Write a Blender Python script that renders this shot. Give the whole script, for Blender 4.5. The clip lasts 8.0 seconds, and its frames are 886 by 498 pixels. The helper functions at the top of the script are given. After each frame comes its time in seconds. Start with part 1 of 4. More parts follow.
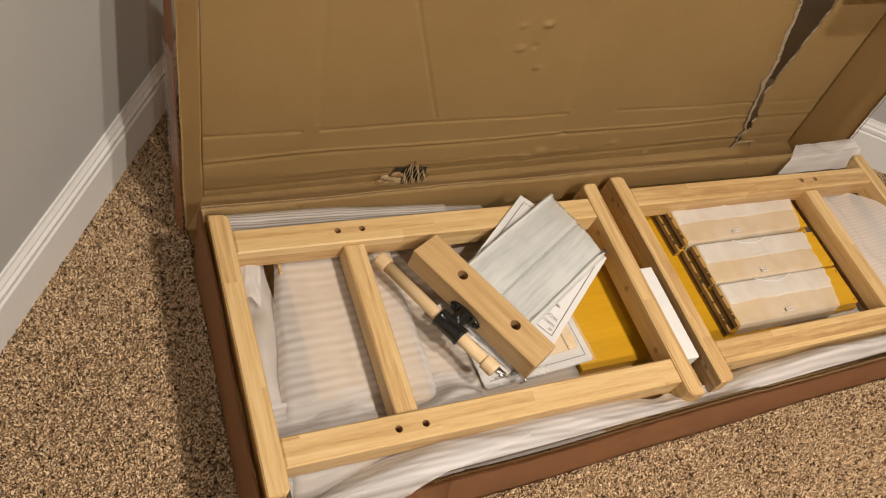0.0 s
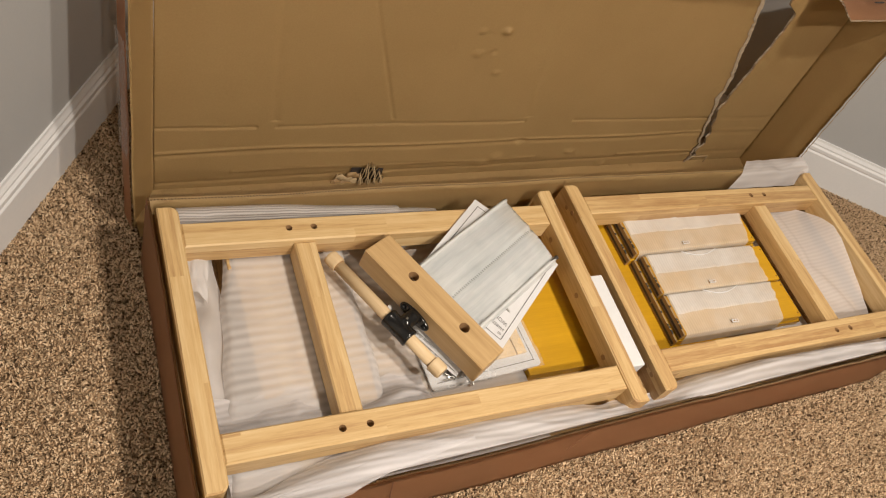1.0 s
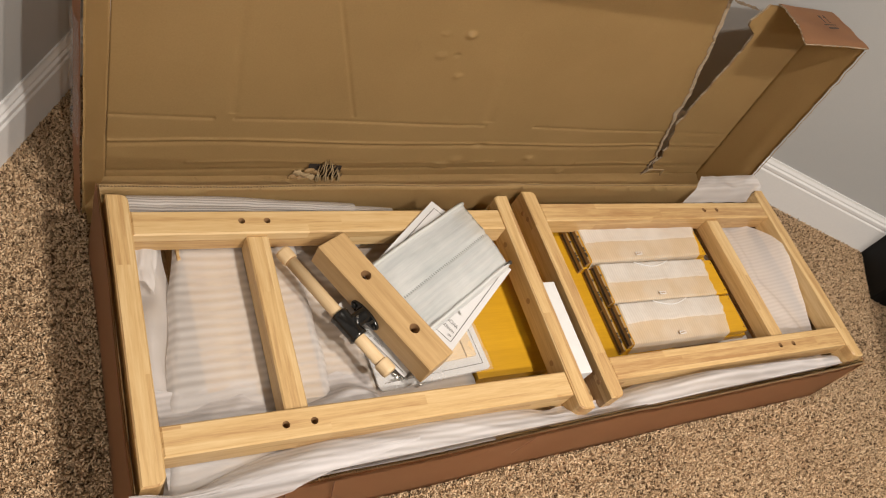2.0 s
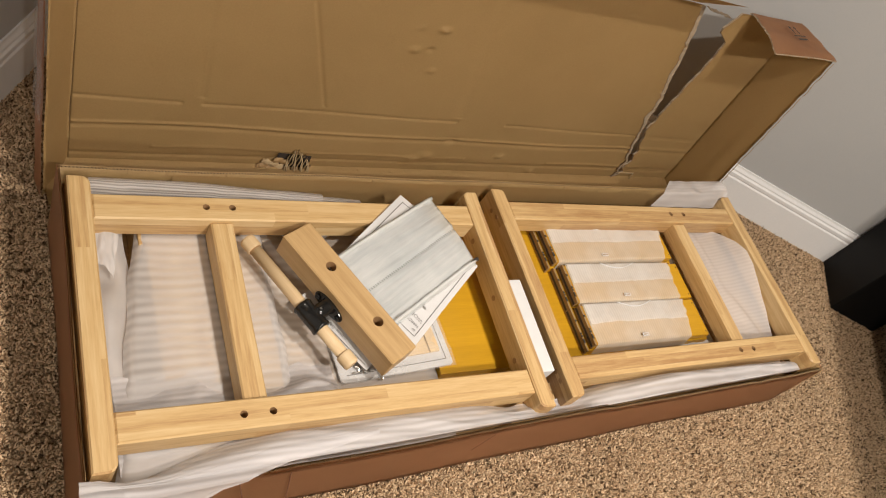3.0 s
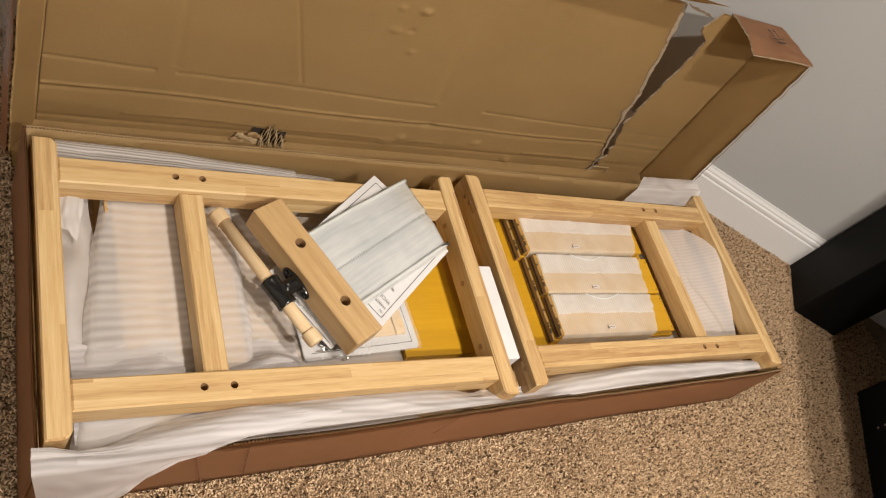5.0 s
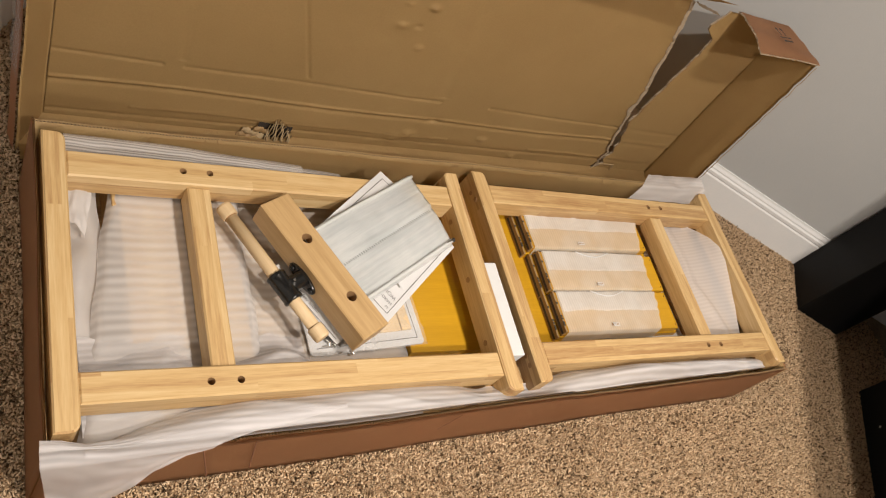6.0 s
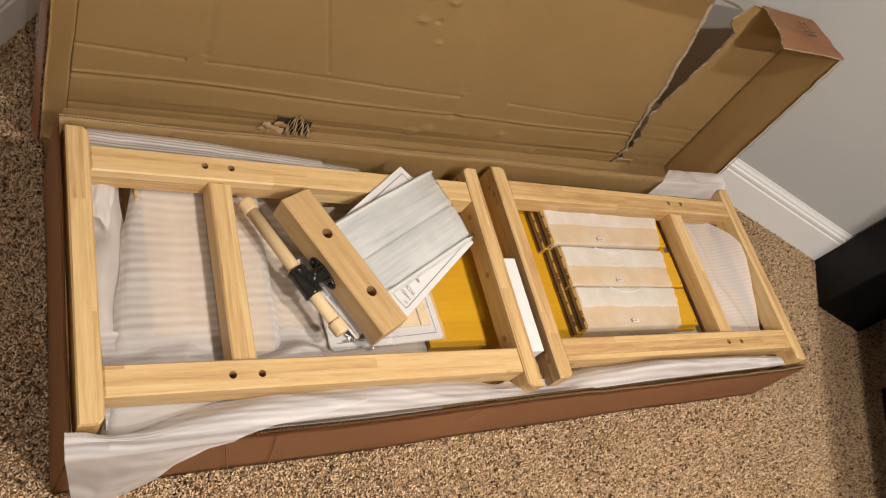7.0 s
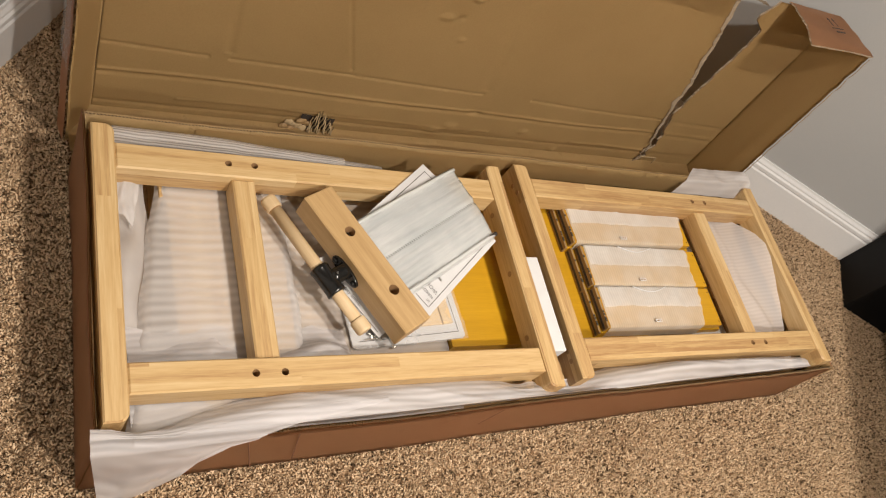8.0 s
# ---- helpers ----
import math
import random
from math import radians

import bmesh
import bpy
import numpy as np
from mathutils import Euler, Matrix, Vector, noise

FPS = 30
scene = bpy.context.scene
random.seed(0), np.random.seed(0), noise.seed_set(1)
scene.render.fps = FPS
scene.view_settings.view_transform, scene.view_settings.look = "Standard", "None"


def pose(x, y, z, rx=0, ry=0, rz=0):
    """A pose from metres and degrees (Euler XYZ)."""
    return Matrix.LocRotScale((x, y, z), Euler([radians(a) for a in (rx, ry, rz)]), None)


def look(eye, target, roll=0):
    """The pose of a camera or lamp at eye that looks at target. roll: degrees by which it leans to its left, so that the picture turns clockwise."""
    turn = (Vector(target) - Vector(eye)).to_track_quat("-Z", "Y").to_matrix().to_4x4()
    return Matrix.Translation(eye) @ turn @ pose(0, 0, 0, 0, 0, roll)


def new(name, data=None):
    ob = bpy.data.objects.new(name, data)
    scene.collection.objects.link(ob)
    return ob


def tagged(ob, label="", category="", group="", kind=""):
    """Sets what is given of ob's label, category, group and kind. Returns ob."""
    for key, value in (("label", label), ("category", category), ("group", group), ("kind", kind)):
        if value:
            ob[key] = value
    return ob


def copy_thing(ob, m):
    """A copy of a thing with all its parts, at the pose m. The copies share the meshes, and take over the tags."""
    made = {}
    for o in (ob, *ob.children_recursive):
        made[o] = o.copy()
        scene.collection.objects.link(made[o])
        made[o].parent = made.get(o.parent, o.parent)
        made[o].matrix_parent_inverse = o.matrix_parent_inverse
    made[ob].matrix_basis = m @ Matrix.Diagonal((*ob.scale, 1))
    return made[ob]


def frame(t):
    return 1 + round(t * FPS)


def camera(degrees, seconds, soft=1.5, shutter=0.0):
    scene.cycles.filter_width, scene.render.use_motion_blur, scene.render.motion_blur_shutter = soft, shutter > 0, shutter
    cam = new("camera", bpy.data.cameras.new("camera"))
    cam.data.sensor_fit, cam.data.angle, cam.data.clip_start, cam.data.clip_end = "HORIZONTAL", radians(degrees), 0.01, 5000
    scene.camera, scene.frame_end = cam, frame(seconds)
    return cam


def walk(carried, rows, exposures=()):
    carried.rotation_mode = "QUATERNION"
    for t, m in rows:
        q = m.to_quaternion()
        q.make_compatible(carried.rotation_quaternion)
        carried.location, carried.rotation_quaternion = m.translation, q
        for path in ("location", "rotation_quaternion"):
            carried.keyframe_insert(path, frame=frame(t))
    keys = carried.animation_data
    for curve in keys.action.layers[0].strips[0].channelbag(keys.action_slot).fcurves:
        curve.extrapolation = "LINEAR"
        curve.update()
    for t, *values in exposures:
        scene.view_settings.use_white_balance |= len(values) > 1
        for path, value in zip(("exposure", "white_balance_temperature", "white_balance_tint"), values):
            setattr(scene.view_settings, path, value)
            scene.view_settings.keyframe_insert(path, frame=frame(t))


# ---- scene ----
cam = camera(58.95, 8.0, soft=1.15)
PATH = [
    (0, (-0.1845, -0.3152, 1.2454), (0.2289, 0.1719, 0.4761), 26.71),
    (0.5, (-0.1764, -0.3199, 1.2470), (0.2572, 0.1638, 0.4868), 28.63),
    (1, (-0.1692, -0.3294, 1.2454), (0.2880, 0.1505, 0.4967), 31.06),
    (1.5, (-0.1625, -0.3375, 1.2475), (0.3168, 0.1376, 0.5096), 33.51),
    (2, (-0.1567, -0.3389, 1.2478), (0.3430, 0.1309, 0.5200), 35.82),
    (3.5, (-0.1443, -0.3524, 1.2421), (0.3969, 0.0995, 0.5330), 41.00),
    (4, (-0.1414, -0.3571, 1.2409), (0.4085, 0.0890, 0.5348), 42.40),
    (4.5, (-0.1372, -0.3571, 1.2391), (0.4204, 0.0841, 0.5360), 43.58),
    (6, (-0.1485, -0.3524, 1.2350), (0.4094, 0.0806, 0.5269), 44.82),
    (6.5, (-0.1498, -0.3522, 1.2345), (0.4006, 0.0799, 0.5201), 44.67),
    (7, (-0.1541, -0.3495, 1.2319), (0.3872, 0.0825, 0.5106), 44.50),
    (7.5, (-0.1586, -0.3456, 1.2272), (0.3734, 0.0875, 0.4997), 44.21),
    (8, (-0.1595, -0.3389, 1.2253), (0.3639, 0.0927, 0.4907), 44.19),
]
walk(cam, [(t, look(eye, target, roll)) for t, eye, target, roll in PATH],
     exposures=((0, -0.18, 6850, 10), (0.5, -0.16, 6800, 10), (1.5, -0.09, 6550, 10), (2, -0.07, 6500, 10), (8, -0.06, 6500, 10)))

# ---- world and lamps ----
world = bpy.data.worlds.new("world")
world.use_nodes = True
world.node_tree.nodes["Background"].inputs["Color"].default_value = (0.9, 0.87, 0.83, 1)
world.node_tree.nodes["Background"].inputs["Strength"].default_value = 0.002
scene.world = world
scene.view_settings.exposure = 0.0


def downlight(x, y, power, size=0.09, wide=172):
    data = bpy.data.lights.new("downlight", "AREA")
    data.shape, data.size, data.energy, data.color = "DISK", size, power, (1.0, 0.885, 0.755)
    data.spread = radians(wide)
    ob = new("downlight", data)
    ob.matrix_world = pose(x, y, 2.47)


downlight(0.9, -0.5, 22, wide=130)
downlight(0.81, -1.40, 58, 0.10)
downlight(-0.06, -2.60, 50, 0.11)

# ---- materials ----


def nodes_of(name):
    m = bpy.data.materials.new(name)
    m.use_nodes = True
    nt = m.node_tree
    return m, nt, nt.nodes["Principled BSDF"]


def node(nt, kind, **kw):
    n = nt.nodes.new(kind)
    for k, v in kw.items():
        if k in n.inputs:
            n.inputs[k].default_value = v
    return n


def math_node(nt, op, a, b=None):
    n = nt.nodes.new("ShaderNodeMath")
    n.operation = op
    for k, v in enumerate((a, b)):
        if v is None:
            continue
        if isinstance(v, (int, float)):
            n.inputs[k].default_value = v
        else:
            nt.links.new(v, n.inputs[k])
    return n.outputs[0]


def ramp(nt, fac, stops):
    r = nt.nodes.new("ShaderNodeValToRGB")
    e = r.color_ramp.elements
    while len(e) < len(stops):
        e.new(0.5)
    for el, (p, c) in zip(e, stops):
        el.position, el.color = p, (*c, 1)
    nt.links.new(fac, r.inputs["Fac"])
    return r


def plain(name, c1, c2, rough=0.6, scale=6.0, fine=200.0, bump=0.1, stretch=(1, 1, 1), metal=0.0, dist=0.001, wear=0.0, worn=(0, 0, 0)):
    """Two tones mixed by a broad and a fine noise, with fine relief and sparse worn patches."""
    m, nt, b = nodes_of(name)
    tc = node(nt, "ShaderNodeTexCoord")
    mp = node(nt, "ShaderNodeMapping", Scale=stretch)
    nt.links.new(tc.outputs["Object"], mp.inputs["Vector"])
    n1 = node(nt, "ShaderNodeTexNoise", Scale=scale, Detail=6.0, Roughness=0.6)
    n2 = node(nt, "ShaderNodeTexNoise", Scale=fine, Detail=3.0, Roughness=0.6)
    for n in (n1, n2):
        nt.links.new(mp.outputs["Vector"], n.inputs["Vector"])
    fac = math_node(nt, "ADD", math_node(nt, "MULTIPLY", n2.outputs["Fac"], 0.35), math_node(nt, "MULTIPLY", n1.outputs["Fac"], 0.65))
    col = ramp(nt, fac, [(0.32, c1), (0.68, c2)]).outputs["Color"]
    if wear:
        n3 = node(nt, "ShaderNodeTexNoise", Scale=scale * 5, Detail=8.0, Roughness=0.75)
        nt.links.new(mp.outputs["Vector"], n3.inputs["Vector"])
        spots = ramp(nt, n3.outputs["Fac"], [(0.60, (0, 0, 0)), (0.75, (wear, wear, wear))])
        mx = nt.nodes.new("ShaderNodeMixRGB")
        mx.inputs["Color2"].default_value = (*worn, 1)
        nt.links.new(spots.outputs["Color"], mx.inputs["Fac"])
        nt.links.new(col, mx.inputs["Color1"])
        col = mx.outputs["Color"]
    nt.links.new(col, b.inputs["Base Color"])
    b.inputs["Roughness"].default_value, b.inputs["Metallic"].default_value = rough, metal
    bp = node(nt, "ShaderNodeBump", Strength=bump, Distance=dist)
    nt.links.new(n2.outputs["Fac"], bp.inputs["Height"])
    nt.links.new(bp.outputs["Normal"], b.inputs["Normal"])
    return m


def lamella_wood(name, tones, rough=0.46, strip=0.0225, length=0.42, streak=0.80, tone=0.24, bias=0.105):
    """Finger-jointed strips along local x: each strip and stave has its own tone, with grain and pores."""
    m, nt, b = nodes_of(name)
    tc = node(nt, "ShaderNodeTexCoord")
    info = node(nt, "ShaderNodeObjectInfo")
    sep = node(nt, "ShaderNodeSeparateXYZ")
    nt.links.new(tc.outputs["Object"], sep.inputs[0])
    off = math_node(nt, "MULTIPLY", info.outputs["Random"], 37.0)
    row = math_node(nt, "FLOOR", math_node(nt, "DIVIDE", math_node(nt, "ADD", sep.outputs["Y"], 3.0), strip))
    layer = math_node(nt, "FLOOR", math_node(nt, "DIVIDE", math_node(nt, "ADD", sep.outputs["Z"], 3.0), 0.025))
    w0 = nt.nodes.new("ShaderNodeTexWhiteNoise")
    w0.noise_dimensions = "3D"
    c0 = node(nt, "ShaderNodeCombineXYZ")
    nt.links.new(row, c0.inputs[0])
    nt.links.new(layer, c0.inputs[1])
    nt.links.new(off, c0.inputs[2])
    nt.links.new(c0.outputs[0], w0.inputs["Vector"])
    xs = math_node(nt, "FLOOR", math_node(nt, "ADD", math_node(nt, "DIVIDE", sep.outputs["X"], length), math_node(nt, "MULTIPLY", w0.outputs["Value"], 7.0)))
    c1 = node(nt, "ShaderNodeCombineXYZ")
    nt.links.new(xs, c1.inputs[0])
    nt.links.new(math_node(nt, "ADD", row, math_node(nt, "MULTIPLY", layer, 13.0)), c1.inputs[1])
    nt.links.new(off, c1.inputs[2])
    w1 = nt.nodes.new("ShaderNodeTexWhiteNoise")
    w1.noise_dimensions = "3D"
    nt.links.new(c1.outputs[0], w1.inputs["Vector"])
    shift = nt.nodes.new("ShaderNodeVectorMath")
    shift.operation = "MULTIPLY_ADD"
    nt.links.new(w1.outputs["Color"], shift.inputs[0])
    shift.inputs[1].default_value = (5, 5, 5)
    nt.links.new(tc.outputs["Object"], shift.inputs[2])
    mp = node(nt, "ShaderNodeMapping", Scale=(2.3, 46, 46))
    nt.links.new(shift.outputs[0], mp.inputs["Vector"])
    grain = node(nt, "ShaderNodeTexNoise", Scale=1.6, Detail=7.0, Roughness=0.62, Distortion=0.6)
    nt.links.new(mp.outputs["Vector"], grain.inputs["Vector"])
    mp2 = node(nt, "ShaderNodeMapping", Scale=(30, 420, 420))
    nt.links.new(shift.outputs[0], mp2.inputs["Vector"])
    pores = node(nt, "ShaderNodeTexNoise", Scale=1.0, Detail=2.0)
    nt.links.new(mp2.outputs["Vector"], pores.inputs["Vector"])
    fac = math_node(nt, "ADD", math_node(nt, "MULTIPLY", w1.outputs["Value"], tone), math_node(nt, "MULTIPLY", grain.outputs["Fac"], streak))
    fac = math_node(nt, "ADD", fac, math_node(nt, "MULTIPLY", math_node(nt, "SUBTRACT", pores.outputs["Fac"], 0.5), 0.30))
    fac = math_node(nt, "ADD", fac, math_node(nt, "MULTIPLY", info.outputs["Random"], 0.12))
    fac = math_node(nt, "SUBTRACT", fac, bias)
    col = ramp(nt, fac, [(0.26, tones[0]), (0.5, tones[1]), (0.76, tones[2])])
    nt.links.new(col.outputs["Color"], b.inputs["Base Color"])
    b.inputs["Roughness"].default_value = rough
    b.inputs["Coat Weight"].default_value = 0.05
    b.inputs["Coat Roughness"].default_value = 0.25
    bp = node(nt, "ShaderNodeBump", Strength=0.08, Distance=0.0006)
    nt.links.new(pores.outputs["Fac"], bp.inputs["Height"])
    nt.links.new(bp.outputs["Normal"], b.inputs["Normal"])
    return m


def film(name, color, alpha, rib_axis=None, pitch=0.012, rough=0.35, depth=0.25, metal=0.0, relief=0.15, gloss=0.4, share=0.62, bend=3.5):
    """Thin translucent packing sheet with fine ribs; its see-through share varies with the ribs."""
    m, nt, b = nodes_of(name)
    tc = node(nt, "ShaderNodeTexCoord")
    n1 = node(nt, "ShaderNodeTexNoise", Scale=14.0, Detail=4.0)
    nt.links.new(tc.outputs["Object"], n1.inputs["Vector"])
    fac = n1.outputs["Fac"]
    if rib_axis is not None:
        wv = node(nt, "ShaderNodeTexWave", Scale=1.0 / pitch / 6.283 * 2.0, Distortion=bend, Detail=2.0)
        wv.inputs["Detail Scale"].default_value = 0.25
        wv.bands_direction = rib_axis
        nt.links.new(tc.outputs["Object"], wv.inputs["Vector"])
        fac = math_node(nt, "ADD", math_node(nt, "MULTIPLY", wv.outputs["Fac"], share), math_node(nt, "MULTIPLY", n1.outputs["Fac"], 1.0 - share))
    a = ramp(nt, fac, [(0.2, (alpha - depth,) * 3), (0.8, (min(1.0, alpha + depth),) * 3)])
    sep = nt.nodes.new("ShaderNodeRGBToBW")
    nt.links.new(a.outputs["Color"], sep.inputs[0])
    b.inputs["Base Color"].default_value = (*color, 1)
    b.inputs["Roughness"].default_value = rough
    b.inputs["Specular IOR Level"].default_value = gloss
    b.inputs["Metallic"].default_value = metal
    bp = node(nt, "ShaderNodeBump", Strength=relief, Distance=0.001)
    nt.links.new(fac, bp.inputs["Height"])
    nt.links.new(bp.outputs["Normal"], b.inputs["Normal"])
    tl = nt.nodes.new("ShaderNodeBsdfTranslucent")
    tl.inputs["Color"].default_value = (*color, 1)
    mx = nt.nodes.new("ShaderNodeMixShader")
    mx.inputs[0].default_value = 0.3
    nt.links.new(b.outputs[0], mx.inputs[1])
    nt.links.new(tl.outputs[0], mx.inputs[2])
    tr = nt.nodes.new("ShaderNodeBsdfTransparent")
    out = nt.nodes.new("ShaderNodeMixShader")
    nt.links.new(sep.outputs[0], out.inputs[0])
    nt.links.new(tr.outputs[0], out.inputs[1])
    nt.links.new(mx.outputs[0], out.inputs[2])
    nt.links.new(out.outputs[0], nt.nodes["Material Output"].inputs["Surface"])
    return m


WALL = plain("wall_paint", (0.408, 0.418, 0.428), (0.443, 0.453, 0.463), 0.7, 2.0, 260.0, 0.25)
WHITE = plain("white_paint", (0.73, 0.745, 0.77), (0.79, 0.805, 0.83), 0.35, 3.0, 150.0, 0.05)
# unseen ceiling, set to mid grey so less light bounces into the shadows
CEIL = plain("dimmed_ceiling", (0.46, 0.455, 0.445), (0.52, 0.515, 0.50), 0.9, 3.0, 120.0, 0.2)
CARPET = plain("carpet_backing", (0.20, 0.135, 0.08), (0.38, 0.27, 0.165), 0.95, 90.0, 260.0, 0.8, dist=0.004)
KRAFT = plain("kraft_board", (0.475, 0.320, 0.140), (0.555, 0.380, 0.176), 0.55, 3.0, 300.0, 0.12, wear=0.25, worn=(0.33, 0.21, 0.09))
KRAFT_TORN = plain("torn_kraft", (0.25, 0.19, 0.125), (0.39, 0.31, 0.225), 0.85, 40.0, 300.0, 0.5)
FLUTE = plain("fluting_paper", (0.36, 0.26, 0.14), (0.50, 0.38, 0.23), 0.85, 30.0, 300.0, 0.3)
PRINTED = plain("printed_board", (0.45, 0.222, 0.108), (0.51, 0.258, 0.130), 0.5, 5.0, 240.0, 0.1, wear=0.35, worn=(0.22, 0.10, 0.055))
CREASE = plain("creased_print", (0.19, 0.085, 0.048), (0.25, 0.11, 0.065), 0.65)
# print ink; also the dark of shaded holes, grooves and hollows
INK = plain("ink_and_hollows", (0.03, 0.025, 0.022), (0.05, 0.04, 0.035), 0.7)
GREY_INK = plain("grey_ink", (0.10, 0.10, 0.105), (0.16, 0.16, 0.165), 0.7)
WOOD = lamella_wood("rubberwood", ((0.39, 0.222, 0.095), (0.59, 0.403, 0.190), (0.71, 0.535, 0.295)))
BEECH = lamella_wood("beech", ((0.42, 0.27, 0.120), (0.53, 0.355, 0.172), (0.61, 0.43, 0.225)), strip=5.0, length=9.0, streak=0.85, bias=0.12)
TURNED = lamella_wood("turned_beech", ((0.58, 0.42, 0.24), (0.69, 0.525, 0.32), (0.77, 0.615, 0.41)), strip=5.0, length=9.0, streak=0.6, rough=0.55, bias=0.02)
TURNED.node_tree.nodes["Principled BSDF"].inputs["Coat Weight"].default_value = 0.0
HOLE = plain("bored_wood", (0.32, 0.185, 0.085), (0.42, 0.26, 0.125), 0.8)
YELLOW = lamella_wood("mustard_lacquer", ((0.50, 0.27, 0.012), (0.57, 0.315, 0.014), (0.64, 0.37, 0.02)), rough=0.4, strip=5.0, length=9.0, streak=0.5, tone=0.12, bias=0.0)
BROWN = plain("brown_edge", (0.25, 0.155, 0.068), (0.36, 0.235, 0.11), 0.55, 20.0, 200.0, 0.1)
IRON = plain("black_enamel", (0.008, 0.008, 0.008), (0.014, 0.014, 0.014), 0.18, 20.0, 120.0, 0.15)
STEEL = plain("zinc_steel", (0.55, 0.54, 0.52), (0.68, 0.67, 0.65), 0.3, 60.0, 300.0, 0.1, metal=1.0)
PAPER = plain("white_paper", (0.60, 0.605, 0.625), (0.66, 0.665, 0.685), 0.7, 6.0, 300.0, 0.05)
STYRO = plain("polystyrene", (0.66, 0.675, 0.70), (0.72, 0.735, 0.76), 0.7, 30.0, 350.0, 0.4)
BLACK = plain("black_laminate", (0.005, 0.005, 0.0055), (0.009, 0.009, 0.0095), 0.55, 5.0, 200.0, 0.05)
BLACK.node_tree.nodes["Principled BSDF"].inputs["Specular IOR Level"].default_value = 0.18
FOAM = film("foam_wrap", (0.80, 0.785, 0.79), 0.69, "Y", 0.016, depth=0.10, share=0.5, bend=6.0)
FOAM_X = film("foam_wrap_fine", (0.84, 0.82, 0.77), 0.56, "X", 0.0065, depth=0.16, relief=0.04, share=0.12, bend=7.0)
FOAM_OVER = film("foam_wrap_doubled", (0.86, 0.85, 0.84), 0.72, "X", 0.0065, depth=0.18, relief=0.04, share=0.12, bend=7.0)
FOAM_THICK = film("foam_fold", (0.82, 0.805, 0.815), 0.76, None, depth=0.10)
FOAM_SPILL = film("foam_spill", (0.80, 0.79, 0.82), 0.71, "Y", 0.011, depth=0.11, rough=0.5, relief=0.07, gloss=0.25)
FOAM_STRIP = film("foam_strip", (0.80, 0.785, 0.79), 0.48, "Y", 0.004, depth=0.16, rough=0.5, gloss=0.25)
FOAM_END = film("foam_ribbed", (0.82, 0.80, 0.815), 0.70, "Y", 0.009, depth=0.03, rough=0.5, relief=0.05, gloss=0.25)


def streaked(base, along, low, high):
    """Lays fine lengthwise streaks, turned by so many degrees in plan, into a sheet's colour and gloss."""
    nt = base.node_tree
    tc = node(nt, "ShaderNodeTexCoord")
    mp = node(nt, "ShaderNodeMapping", Scale=(7, 130, 40))
    turn = node(nt, "ShaderNodeMapping", Rotation=(0, 0, radians(-along)))
    nt.links.new(tc.outputs["Object"], turn.inputs["Vector"])
    nt.links.new(turn.outputs["Vector"], mp.inputs["Vector"])
    n = node(nt, "ShaderNodeTexNoise", Scale=1.0, Detail=5.0, Roughness=0.65)
    nt.links.new(mp.outputs["Vector"], n.inputs["Vector"])
    wide = node(nt, "ShaderNodeTexNoise", Scale=13.0, Detail=3.0)
    nt.links.new(turn.outputs["Vector"], wide.inputs["Vector"])
    fac = math_node(nt, "ADD", math_node(nt, "MULTIPLY", n.outputs["Fac"], 0.6), math_node(nt, "MULTIPLY", wide.outputs["Fac"], 0.4))
    c = ramp(nt, fac, [(0.36, low), (0.62, high)])
    for n in nt.nodes:
        if n.type in ("BSDF_PRINCIPLED", "BSDF_TRANSLUCENT"):
            nt.links.new(c.outputs["Color"], n.inputs[0])
    return base


POUCH = streaked(film("silver_foam", (0.80, 0.82, 0.83), 0.93, None, rough=0.36, depth=0.03, metal=0.05), 29.7, (0.76, 0.795, 0.81), (0.93, 0.945, 0.95))
SEAM = plain("pouch_seam", (0.36, 0.385, 0.39), (0.48, 0.505, 0.51), 0.6, 60.0, 300.0, 0.1)
CLEAR = film("clear_bag", (0.88, 0.89, 0.90), 0.24, None, rough=0.06, depth=0.12)
CLEAR.node_tree.nodes["Principled BSDF"].inputs["Specular IOR Level"].default_value = 0.9

# ---- building helpers ----


def empty(name, m=None, **tags):
    ob = new(name)
    ob.empty_display_size = 0.05
    if m is not None:
        ob.matrix_world = m
    return tagged(ob, **tags)


def part(name, bm, material, parent=None, label="", m=None, smooth=False):
    me = bpy.data.meshes.new(name)
    bm.to_mesh(me)
    bm.free()
    for mat in material if isinstance(material, (list, tuple)) else (material,):
        me.materials.append(mat)
    if smooth:
        for p in me.polygons:
            p.use_smooth = True
    ob = new(name, me)
    ob.parent = parent
    if m is not None:
        ob.matrix_basis = m
    return tagged(ob, label=label)


def box(x0, x1, y0, y1, z0, z1, bevel=0.0, seg=2):
    bm = bmesh.new()
    bmesh.ops.create_cube(bm, size=1.0)
    for v in bm.verts:
        v.co = Vector(((x0 + x1) / 2 + v.co.x * (x1 - x0), (y0 + y1) / 2 + v.co.y * (y1 - y0), (z0 + z1) / 2 + v.co.z * (z1 - z0)))
    if bevel:
        bmesh.ops.bevel(bm, geom=bm.edges[:], offset=bevel, segments=seg, profile=0.5, affect="EDGES")
    return bm


